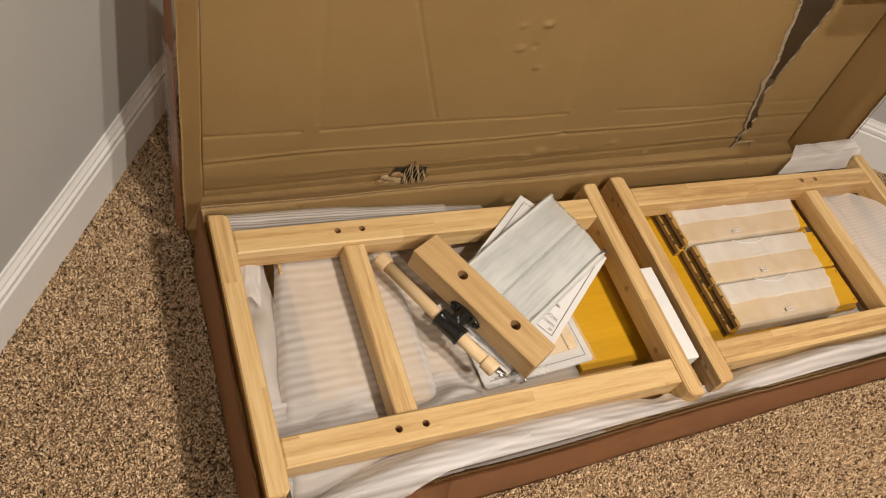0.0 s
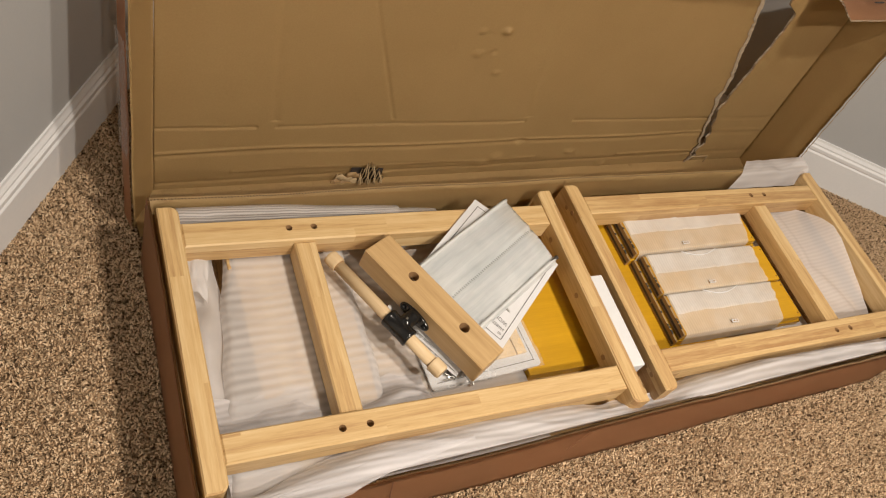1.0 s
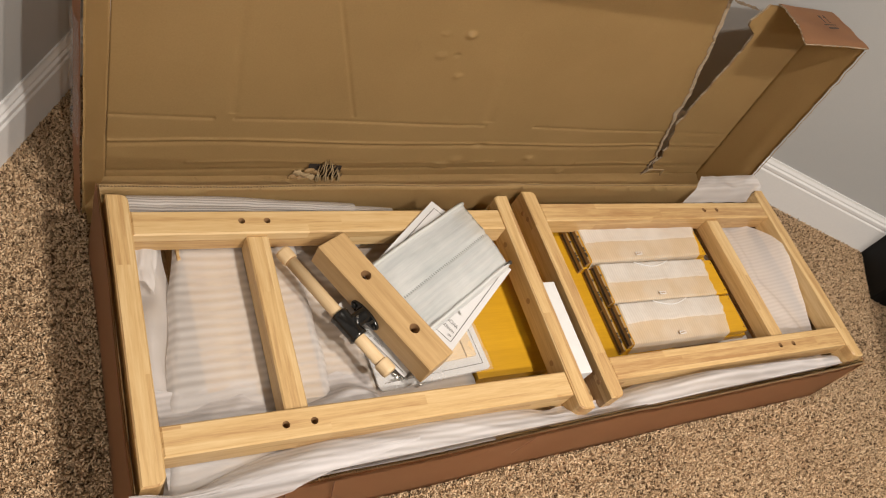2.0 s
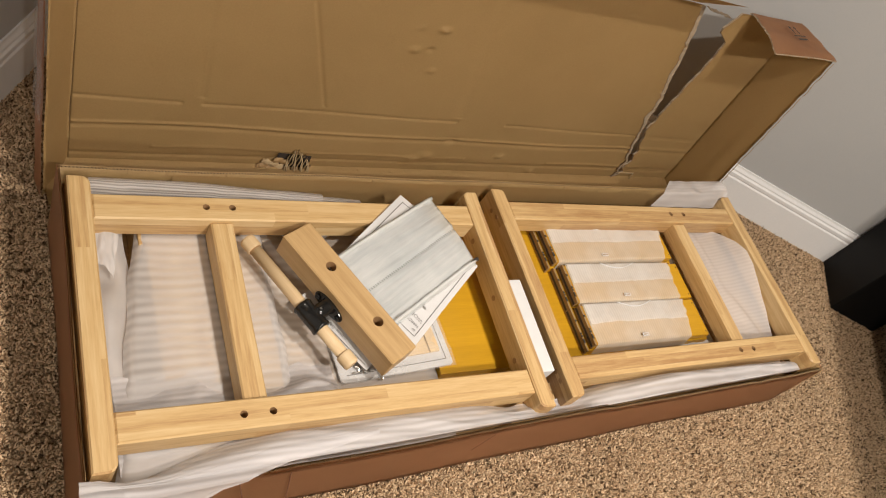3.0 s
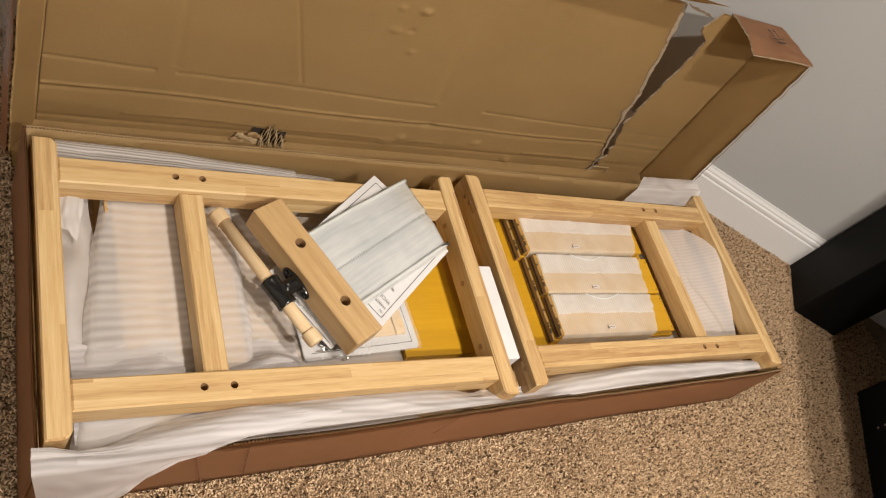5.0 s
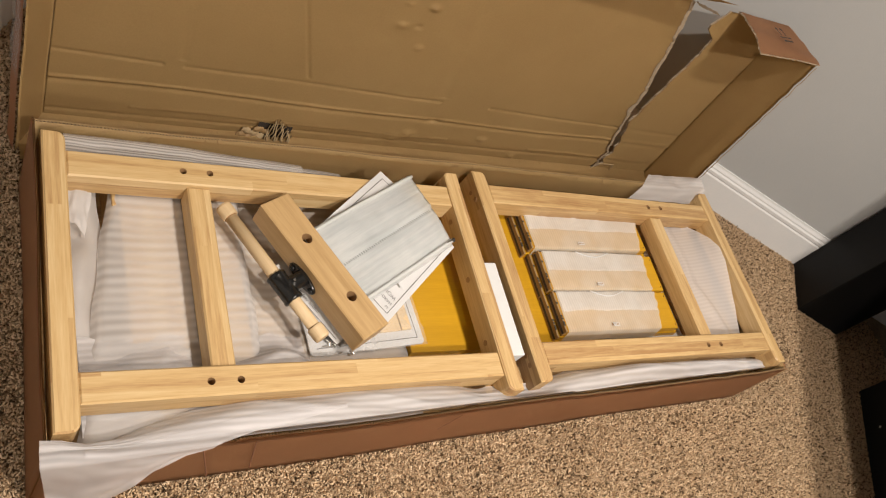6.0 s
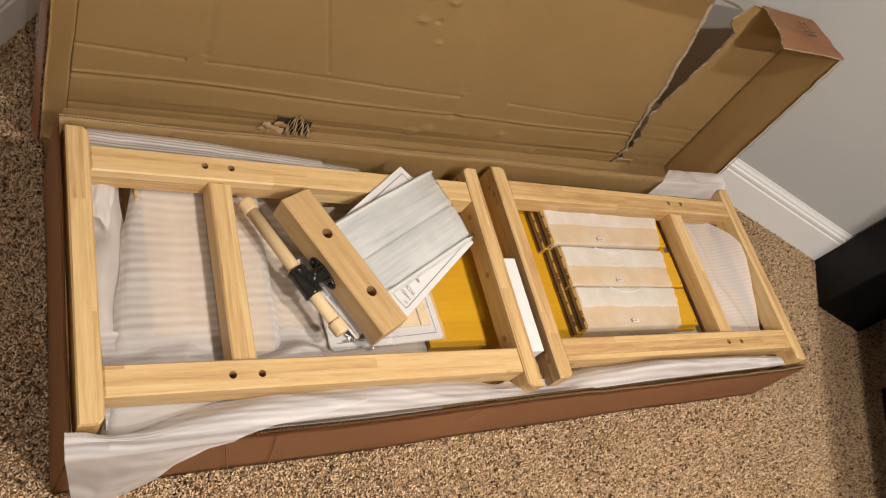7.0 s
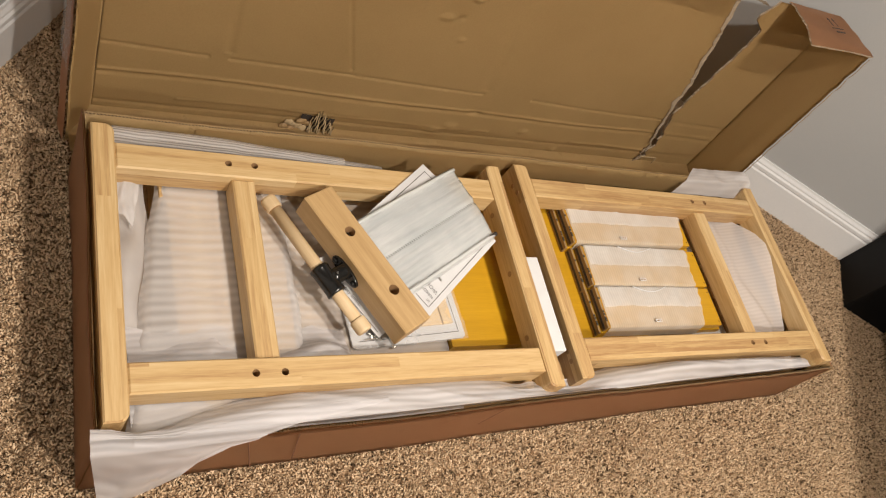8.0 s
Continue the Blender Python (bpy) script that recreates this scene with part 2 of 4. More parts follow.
def prism(points, z0, z1, bevel=0.0):
    """An upright prism on a plan outline."""
    bm = bmesh.new()
    lo = [bm.verts.new((x, y, z0)) for x, y in points]
    hi = [bm.verts.new((x, y, z1)) for x, y in points]
    n = len(points)
    bm.faces.new(lo[::-1])
    bm.faces.new(hi)
    for i in range(n):
        bm.faces.new((lo[i], lo[(i + 1) % n], hi[(i + 1) % n], hi[i]))
    bmesh.ops.recalc_face_normals(bm, faces=bm.faces)
    if bevel:
        bmesh.ops.bevel(bm, geom=bm.edges[:], offset=bevel, segments=2, profile=0.5, affect="EDGES")
    return bm


def rounded(x0, x1, y0, y1, radii, n=6):
    """A plan outline with its own radius at each corner: (x0,y0), (x1,y0), (x1,y1), (x0,y1)."""
    pts = []
    for (cx, cy, sx, sy, a0), r in zip(((x0, y0, 1, 1, 180), (x1, y0, -1, 1, 270), (x1, y1, -1, -1, 0), (x0, y1, 1, -1, 90)), radii):
        if r <= 0:
            pts.append((cx, cy))
            continue
        for k in range(n + 1):
            a = radians(a0 + 90 * k / n)
            pts.append((cx + sx * r + r * math.cos(a), cy + sy * r + r * math.sin(a)))
    return pts


def bored(outline, z0, z1, holes, deep=0.02, edge=0.0025):
    """A board on a plan outline, its top edge eased, with round holes (x, y, radius) bored into the top. Bores take material 1."""
    bm = bmesh.new()
    cx, cy = sum(p[0] for p in outline) / len(outline), sum(p[1] for p in outline) / len(outline)
    n = len(outline)

    def inset(p, k, e):
        q, r = Vector(outline[(k + 1) % n]) - Vector(outline[k]), Vector(outline[k]) - Vector(outline[k - 1])
        na, nb = Vector((-q.y, q.x)).normalized(), Vector((-r.y, r.x)).normalized()
        s = na + nb
        return Vector(p) + s * (e / max(0.5, 1 + na.dot(nb)))

    lo = [bm.verts.new((x, y, z0)) for x, y in outline]
    mid = [bm.verts.new((x, y, z1 - edge)) for x, y in outline]
    hi = [bm.verts.new((*inset(p, k, edge), z1)) for k, p in enumerate(outline)]
    bm.faces.new(lo[::-1])
    for a, b in ((lo, mid), (mid, hi)):
        for i in range(n):
            bm.faces.new((a[i], a[(i + 1) % n], b[(i + 1) % n], b[i]))
    if not holes:
        bm.faces.new(hi)
    else:
        edges = [bm.edges.get((hi[i], hi[(i + 1) % n])) for i in range(n)]
        walls = []
        for x, y, r in holes:
            ring = [bm.verts.new((x + r * math.cos(radians(a)), y + r * math.sin(radians(a)), z1)) for a in range(0, 360, 20)]
            low = [bm.verts.new((v.co.x, v.co.y, z1 - deep)) for v in ring]
            c = len(ring)
            edges += [bm.edges.new((ring[i], ring[(i + 1) % c])) for i in range(c)]
            walls.append((ring, low))
        bmesh.ops.triangle_fill(bm, use_beauty=True, use_dissolve=False, edges=edges)
        for ring, low in walls:
            c = len(ring)
            for i in range(c):
                bm.faces.new((ring[i], low[i], low[(i + 1) % c], ring[(i + 1) % c])).material_index = 1
            bm.faces.new(low).material_index = 1
    bmesh.ops.recalc_face_normals(bm, faces=[f for f in bm.faces if f.material_index == 0])
    return bm


def tube(points, radii, n=20, caps=True):
    """A round bar along points with a radius at each."""
    bm = bmesh.new()
    pts = [Vector(p) for p in points]
    axis = (pts[-1] - pts[0]).normalized()
    side = axis.orthogonal().normalized()
    up = axis.cross(side)
    rings = []
    for p, r in zip(pts, radii):
        rings.append([bm.verts.new(p + (side * math.cos(6.2832 * k / n) + up * math.sin(6.2832 * k / n)) * r) for k in range(n)])
    for a, b in zip(rings, rings[1:]):
        for k in range(n):
            bm.faces.new((a[k], a[(k + 1) % n], b[(k + 1) % n], b[k]))
    if caps:
        bm.faces.new(rings[0][::-1])
        bm.faces.new(rings[-1])
    bmesh.ops.recalc_face_normals(bm, faces=bm.faces)
    return bm


def sheet(fn, nu, nv, thick=0.0):
    """A sheet of nu by nv cells on fn(u, v), u and v from 0 to 1; with a thickness it is closed."""
    bm = bmesh.new()
    g = [[bm.verts.new(fn(i / nu, j / nv)) for j in range(nv + 1)] for i in range(nu + 1)]
    for i in range(nu):
        for j in range(nv):
            bm.faces.new((g[i][j], g[i + 1][j], g[i + 1][j + 1], g[i][j + 1]))
    if thick:
        bmesh.ops.solidify(bm, geom=bm.faces[:], thickness=thick)
    return bm


def lerp(table, x):
    xs, ys = zip(*table)
    return float(np.interp(x, xs, ys))


def wob(x, y, z=0.0, s=1.0):
    return noise.noise(Vector((x * s, y * s, z * s)))


# ---- room ----
CORNER = Vector((0.382, 1.532, 0))
AL, AR = Vector((0.528, 0.849, 0)), Vector((0.849, -0.528, 0))
FAR_L, FAR_R = CORNER - 6.5 * AL, CORNER + 6.5 * AR
FAR_X = FAR_L + 6.5 * AR
HIGH = 2.5


def slab(name, a, b, out, thick, z0, z1, material, label):
    o = out * thick
    return tagged(part(name, prism([(a.x, a.y), (b.x, b.y), ((b + o).x, (b + o).y), ((a + o).x, (a + o).y)], z0, z1), material), label=label, kind="structure")


NL, NR = Vector((-0.849, 0.528, 0)), Vector((0.528, 0.849, 0))
slab("wall_west", FAR_L, CORNER, NL, 0.1, 0, HIGH, WALL, "pale warm grey painted wall with white skirting")
slab("wall_north", CORNER, FAR_R, NR, 0.1, 0, HIGH, WALL, "pale warm grey painted wall with white skirting")
slab("wall_east", FAR_R, FAR_X, AR, 0.1, 0, HIGH, WALL, "plain painted wall closing the room")
slab("wall_south", FAR_X, FAR_L, -AL, 0.1, 0, HIGH, WALL, "plain painted wall closing the room")
tagged(part("ceiling", box(-3.6, 7.0, -8.0, 2.4, HIGH, HIGH + 0.1), CEIL), label="plain ceiling out of view, greyed to cut bounced light", kind="structure")
tagged(part("floor", box(-3.6, 7.0, -8.0, 2.4, -0.1, -0.004), CARPET), label="tan and brown speckled frieze carpet", kind="structure")


def skirting(a, b, out):
    prof = [(0, -0.004), (0.014, -0.004), (0.014, 0.094), (0.011, 0.099), (0.0125, 0.104), (0.0125, 0.112), (0.0085, 0.117), (0.0085, 0.122), (0.0045, 0.130), (0.0035, 0.136), (0, 0.136)]
    bm = bmesh.new()
    rings = []
    for p in (a, b):
        rings.append([bm.verts.new(p - out * d + Vector((0, 0, z))) for d, z in prof])
    for i in range(len(prof) - 1):
        bm.faces.new((rings[0][i], rings[1][i], rings[1][i + 1], rings[0][i + 1]))
    bm.faces.new(rings[0])
    bm.faces.new(rings[1])
    bmesh.ops.recalc_face_normals(bm, faces=bm.faces)
    tagged(part("baseboard", bm, WHITE), label="white painted moulded skirting board", kind="structure")


skirting(FAR_L, CORNER, NL)
skirting(CORNER, FAR_R, NR)

# ---- carton: double liner walls with fluting between, seen at the rim ----
FL, FR_, BR, BL = (-0.0075, -0.041), (1.592, 0.001), (1.590, 0.518), (-0.0095, 0.494)
carton = empty("carton", pose(0, 0, 0), label="long open corrugated carton, reddish brown outside, lined with kraft", category="box")


def carton_wall(a, b, height, sag, thick=0.0065, bow=0.0, dents=(), outer=PRINTED):
    a, b = Vector((*a, 0)), Vector((*b, 0))
    d = (b - a).normalized()
    n = Vector((-d.y, d.x, 0))
    length = (b - a).length
    nx = max(20, int(length / 0.02))

    def top(s):
        return height + sag * wob(s * 4.0, a.x + a.y) - 0.5 * sag * abs(wob(s * 23.0, a.y)) - sum(h * math.exp(-((s - c) / w) ** 2) for c, w, h in dents)

    def bulge(s, z):
        return 0.004 * wob(s * 3.0, z * 4.0, a.x) - bow * math.sin(3.1416 * s / length) * (z / height) ** 2

    side = empty("side_wall")
    side.parent = carton
    for name, off, mat, drop in (("outer_liner", 0.0, outer, 0.0018), ("inner_liner", thick, KRAFT, 0.001)):
        def fn(u, v, off=off, drop=drop):
            s = u * length
            z = v * (top(s) - drop)
            return a + d * s + n * (off + bulge(s, z)) + Vector((0, 0, z))
        part(name, sheet(fn, nx, 8, 0.0012), mat, side, smooth=True)
    bm = bmesh.new()
    cells = int(length / 0.0027)
    rows_ = []
    for k in range(cells + 1):
        s = length * k / cells
        o = 0.0014 + (thick - 0.0026 if k % 2 else 0.0)
        p = a + d * s
        t = top(s) - 0.0022
        rows_.append((bm.verts.new(p + n * (o + bulge(s, t - 0.03)) + Vector((0, 0, t - 0.03))), bm.verts.new(p + n * (o + bulge(s, t)) + Vector((0, 0, t)))))
    for p, q in zip(rows_, rows_[1:]):
        bm.faces.new((p[0], q[0], q[1], p[1]))
    part("fluting", bm, FLUTE, side)


carton_wall(FL, FR_, 0.176, 0.004, dents=((0.243, 0.006, 0.009), (0.262, 0.016, 0.004), (0.93, 0.02, 0.004), (1.36, 0.012, 0.005), (1.50, 0.03, 0.004)))
carton_wall(FR_, BR, 0.170, 0.004)
carton_wall(BR, BL, 0.184, 0.004, 0.0055, outer=KRAFT)
carton_wall(BL, FL, 0.188, 0.004, 0.0035, bow=0.0015)
part("base", prism([(-0.001, -0.032), (1.583, 0.010), (1.581, 0.509), (-0.003, 0.486)], -0.003, 0.004), KRAFT, carton)
part("folded_flap", sheet(lambda u, v: Vector((0.165 + 0.905 * u, 0.4855 + 0.013 * u, 0.10 + 0.077 * v + 0.001 * wob(u * 9, v))), 40, 4, 0.002), KRAFT, carton)


for x0, dx, z0, z1 in ((0.235, 0.045, 0.02, 0.165), (0.30, 0.035, 0.03, 0.17), (0.62, -0.01, 0.10, 0.17)):
    part("crease", sheet(lambda u, v: Vector((x0 + dx * (1 - u) * -1 + 0.0022 * v, FL[1] + (FR_[1] - FL[1]) * (x0 + 0.01) / 1.602 - 0.0040 - 0.0006 * math.sin(3.1 * v), z1 + (z0 - z1) * u)), 10, 3), CREASE, carton, "dark pressed crease")
part("nick", sheet(lambda u, v: Vector((1.03 + 0.016 * u, -0.0205 - 0.001 * v, 0.030 + 0.006 * v + 0.003 * math.sin(5 * u))), 6, 2), INK, carton, "small dark nick in the board")


# ---- lid: standing on its long side behind the carton, leaning back ----
LID = pose(0, 0.631, 0.004, 0, 0, math.degrees(0.03)) @ pose(0, 0, 0, -5.7)
lid = empty("open_lid", LID, label="torn kraft-lined carton lid propped upright behind the carton", category="box")
TOP = 0.565
TEAR_L = ((0.0, 1.386), (0.024, 1.387), (0.088, 1.389), (0.131, 1.372), (0.203, 1.353), (0.30, 1.336), (0.372, 1.313), (0.432, 1.297), (0.51, 1.270), (0.565, 1.248))
TEAR_R = ((0.0, 1.390), (0.031, 1.401), (0.10, 1.408), (0.15, 1.394), (0.202, 1.376), (0.268, 1.380), (0.348, 1.389), (0.433, 1.400), (0.486, 1.398), (0.505, 1.362), (0.52, 1.356), (0.549, 1.374), (0.565, 1.380))


def ridge(d, w):
    return math.exp(-(d / w) ** 2)


def dents(x, z):
    """Pressed lines, folds and knocks of the big panel: + is towards the room."""
    y = 0.0016 * wob(x * 3.1, z * 4.7) + 0.0005 * wob(x * 14, z * 18)
    low = 0.111 + 0.012 * wob(x * 2.3, 5.0) + 0.012 * x
    y += 0.0026 * ridge(z - low, 0.0030) - 0.0020 * ridge(z - low + 0.008, 0.005)
    high = 0.172 + 0.006 * wob(x * 2.9, 9.0)
    if not 0.205 < x < 0.24 and not 0.80 < x < 0.93:
        y -= 0.0022 * ridge(z - high, 0.0030)
    if z > 0.186:
        y -= 0.0024 * ridge(x - (0.475 - (z - 0.19) * 0.40), 0.0036)
        y -= 0.0017 * ridge(x - (0.236 - (z - 0.18) * 0.10), 0.008)
        y -= 0.0014 * ridge(x - (0.80 - (z - 0.18) * 0.16), 0.014)
    y -= 0.0022 * ridge(z - 0.036 - 0.010 * x, 0.0032)
    y += 0.0016 * ridge(z - 0.060 - 0.006 * wob(x * 5, 2.0), 0.0028) * (1.0 if wob(x * 3.5, 8.0) > -0.1 else 0.0)
    for cx, cz, r, h in ((0.655, 0.402, 0.011, 0.0065), (0.61, 0.349, 0.012, 0.0035), (0.645, 0.352, 0.008, -0.003), (0.668, 0.303, 0.010, 0.003), (0.60, 0.40, 0.009, 0.0025), (0.764, 0.068, 0.016, 0.005), (0.812, 0.115, 0.014, -0.004), (0.97, 0.075, 0.012, 0.004), (1.088, 0.03, 0.012, 0.005), (0.73, 0.05, 0.02, 0.004)):
        y += h * ridge(math.hypot(x - cx, (z - cz) * 1.6), r)
    return y


def jag(z):
    """Stepped zigzag that the tear follows near the bottom."""
    k = z / 0.021
    return 0.009 * math.exp(-(z / 0.11) ** 2) * (2 * abs((k % 2.0) - 1.0) - 1.0 + 0.7 * wob(z * 90, 6.0))


def panel_main(u, v):
    z = v * TOP
    right = lerp(TEAR_L, z) + jag(z) + 0.005 * wob(z * 45, 3.3) + 0.003 * wob(z * 140, 1.3)
    left = 0.0294 - 0.0452 * z
    x = left + u * (right - left)
    lip = max(0.0, 1 - (right - x) / 0.05)
    return Vector((x, -dents(x, z) - 0.004 * lip * lip * min(1.0, z * 3), z))


part("main_panel", sheet(panel_main, 460, 230, 0.0035), KRAFT, lid, smooth=True)


def panel_right(u, v):
    z = v * TOP
    left = lerp(TEAR_R, z) + jag(z) + 0.004 * math.exp(-(z / 0.12) ** 2) + 0.005 * wob(z * 37, 7.3) + 0.003 * wob(z * 150, 2.3)
    x = left + u * (1.602 - left)
    return Vector((x, -dents(x, z) * 0.8 - 0.003 * (1 - u) ** 3 * min(1.0, z * 3), z))


part("torn_corner_panel", sheet(panel_right, 46, 110, 0.0035), KRAFT, lid, smooth=True)


def torn_lip(u, v):
    """The stripped paper along the main panel's torn edge, lying on the panel and ragged on both sides."""
    z = u * TOP
    edge = lerp(TEAR_L, z) + jag(z) + 0.005 * wob(z * 45, 3.3) + 0.003 * wob(z * 140, 1.3) + 0.0015
    w = 0.004 + min(0.009, 0.022 * u) * max(0.1, 0.6 + 0.9 * wob(u * 13, 4) + 0.4 * wob(u * 60, 2))
    return Vector((edge - w * (1 - v), -0.0050 - 0.0025 * v * min(1.0, u * 1.7) + 0.0006 * wob(u * 50, v * 3), z))


part("torn_edge", sheet(torn_lip, 200, 4), KRAFT_TORN, lid, "grey-brown stripped paper along the tear")
part("torn_edge", sheet(lambda u, v: Vector((lerp(TEAR_R, u * TOP) + jag(u * TOP) + 0.004 * math.exp(-(u * TOP / 0.12) ** 2) + 0.005 * wob(u * TOP * 37, 7.3) + 0.003 * wob(u * TOP * 150, 2.3) + 0.001 - (0.0012 + 0.0025 * max(0.0, wob(u * 23, 8) + 0.4 * wob(u * 90, 1))) * v, -0.0045 * min(1.0, u * 1.7) + 0.004 * v, u * TOP)), 160, 2), KRAFT_TORN, lid, "pale torn paper edge")
part("end_flange", sheet(lambda u, v: Vector((1.5995 + 0.003 * u * wob(u * 5, v * 3, 2.0), 0.002 - u * (0.138 + 0.003 * wob(v * 22, 1.0)), v * (TOP - 0.002))), 14, 60, 0.004), KRAFT, lid, smooth=True)
part("torn_edge", sheet(lambda u, v: Vector((1.6015 + 0.005 * v, -0.1385 - 0.003 * wob(u * 22, 1.0) - 0.002 * v * wob(u * 40, 2.0), u * (TOP - 0.004))), 70, 1), KRAFT_TORN, lid, "pale worn paper edge")


def top_flap(u, v):
    """u along the lid from the torn end to the corner, v from the fold to the free edge."""
    left = 1.412 - 0.030 * v + 0.006 * wob(v * 30, 4.4)
    x = left + u * (1.607 - left)
    return Vector((x, -v * 0.138 - 0.002 * wob(x * 12, 2.2), TOP + 0.004 + 0.005 * math.sin(3.1 * v) * (1 - 0.5 * u) - 0.008 * v * v * (1 - u) ** 2 + 0.003 * wob(x * 9, v * 4)))


part("top_flap", sheet(top_flap, 24, 16, 0.0012), PRINTED, lid, "reddish printed outer face", smooth=True)
part("flap_liner", sheet(lambda u, v: top_flap(u, v) - Vector((0, 0, 0.0035)), 24, 16, 0.001), KRAFT, lid, smooth=True)
part("torn_edge", sheet(lambda u, v: top_flap(0, u) + Vector((-0.0015 * v * (1 + wob(u * 25, 2)), 0, -0.0022 * v * (1 + 1.5 * wob(u * 18, 5)))), 40, 1), KRAFT_TORN, lid, "pale torn paper edge")
part("torn_edge", sheet(lambda u, v: top_flap(u, 1) + Vector((0, -0.001 * v * (1 + wob(u * 25, 6)), -0.002 * v * (1 + 1.5 * wob(u * 20, 9)))), 40, 1), KRAFT_TORN, lid, "pale worn paper edge")
part("raised_flap", sheet(lambda u, v: Vector((-0.018 + u * (1.235 + 0.01 * wob(v * 9, 3) + 0.018), -0.110 * v + 0.002 * wob(u * 20, v), TOP + 0.002 + 0.070 * v)), 60, 8, 0.004), KRAFT, lid, "half-raised front flap of the lid")
part("tape_strip", sheet(lambda u, v: Vector((1.243 + 0.085 * u, -0.012 - 0.016 * v, TOP + 0.004 - 0.010 * u + 0.004 * wob(u * 8, v * 3))), 12, 3, 0.0012), KRAFT_TORN, lid, "ragged torn strip")


def arrow(cx, cy):
    pts = [(-0.0022, -0.017), (0.0022, -0.017), (0.0022, 0.002), (0.0065, 0.002), (0, 0.011), (-0.0065, 0.002), (-0.0022, 0.002)]
    bm = bmesh.new()
    bm.faces.new([bm.verts.new((cx + x, cy + y, 0)) for x, y in pts])
    return bm


PRINT = pose(1.512, -0.062, TOP + 0.0135, 0, 0, 6)
for dx in (-0.010, 0.010):
    part("arrow_mark", arrow(dx, 0.012), INK, lid, "black printed arrow", m=PRINT)
part("printed_bar", box(-0.024, 0.024, -0.014, -0.011, -0.0003, 0.0), INK, lid, "black printed line", m=PRINT)
part("printed_bar", box(-0.018, 0.02, -0.027, -0.022, -0.0003, 0.0), INK, lid, "faint printed line", m=PRINT)
part("bottom_flange", sheet(lambda u, v: Vector((-0.012 + 1.612 * u, -0.001 - 0.108 * v, 0.002 + 0.020 * (1 - v) ** 4 + 0.004 * v * (1 + wob(u * 14, v * 2)) + 0.011 * v)), 120, 8, 0.0035), KRAFT, lid, smooth=True)


def left_flange(u, v):
    z = v * TOP
    return Vector((0.0290 - 0.0452 * z - 0.046 * u + 0.0015 * wob(v * 6, u), 0.0 - 0.075 * u + 0.002 * wob(v * 9, u), z))


part("end_flange", sheet(left_flange, 8, 60, 0.004), KRAFT, lid, smooth=True)
part("outer_face", sheet(lambda u, v: left_flange(1, v) + Vector((-0.0035 - 0.006 * u, 0.001 + 0.040 * u, 0)), 4, 60, 0.0015), PRINTED, lid, "reddish printed outer face")
part("tape", sheet(lambda u, v: left_flange(1, 0.3 + 0.42 * v) + Vector((-0.006 - 0.007 * u - 0.003 * abs(wob(v * 9, 3.0)), 0.000 + 0.044 * u, 0)), 6, 40), CLEAR, lid, "shiny clear packing tape", smooth=True)


def flute_patch():
    """Bared fluting: a row of bent ridges round a hole in the liner."""
    bm = bmesh.new()
    for k in range(11):
        x = 0.438 + k * 0.0054
        pts = []
        for j in range(7):
            z = 0.006 + j * 0.0118 * (1 - 0.08 * abs(k - 3)) + 0.004 * wob(k * 1.7, j * 0.9)
            pts.append((x + 0.0035 * wob(j * 0.8, k * 0.4), -0.004 - 0.010 * abs(math.sin(j * 0.7 + k)) * 0.7, z))
        for p, q in zip(pts, pts[1:]):
            a, b = Vector(p), Vector(q)
            w = Vector((0.0022, 0.0035, 0))
            bm.faces.new([bm.verts.new(c) for c in (a - w, b - w, b + Vector((0, -0.004, 0)), a + Vector((0, -0.004, 0)))])
            bm.faces.new([bm.verts.new(c) for c in (a + Vector((0, -0.004, 0)), b + Vector((0, -0.004, 0)), b + Vector((0.0026, 0.0035, 0)), a + Vector((0.0026, 0.0035, 0)))])
    return bm


tagged(part("bared_fluting", flute_patch(), FLUTE, lid, "crushed bare fluting"), kind="stuff")


def crumb(x, z, s, sd):
    bm = bmesh.new()
    bmesh.ops.create_icosphere(bm, subdivisions=2, radius=s)
    for v in bm.verts:
        v.co = Vector((x + v.co.x * 1.5, -0.006 + v.co.y * 0.5, z + v.co.z)) + Vector((1, 0.6, 1)) * (s * 0.5 * wob(v.co.x * 150 + sd, v.co.y * 150, v.co.z * 150))
    return bm


for sd in range(7):
    part("torn_fibre", crumb(0.388 + 0.008 * sd, 0.022 + 0.012 * math.sin(sd * 2.1) + 0.002 * sd, 0.0075, sd * 3.0), FLUTE if sd % 2 else BROWN, lid, "frayed paper fibres")
# the hole's shade is a flat dark sheet on the closed liner
part("painted_hole", sheet(lambda u, v: Vector((0.416 + 0.074 * u, -0.0045, 0.014 + 0.046 * v - 0.006 * u)), 2, 2), INK, lid, "dark sheet for the shaded hole in the liner")
for x0, x1, z0, z1 in ((1.392, 1.452, 0.040, 0.042), (1.450, 1.4525, 0.012, 0.040)):
    part("slot", box(x0, x1, -0.0075, -0.0055, z0, z1), FLUTE, lid, "dark cut slot")

# ---- leg frames: two posts, two rails and a stretcher each ----
DOWEL = 0.0058


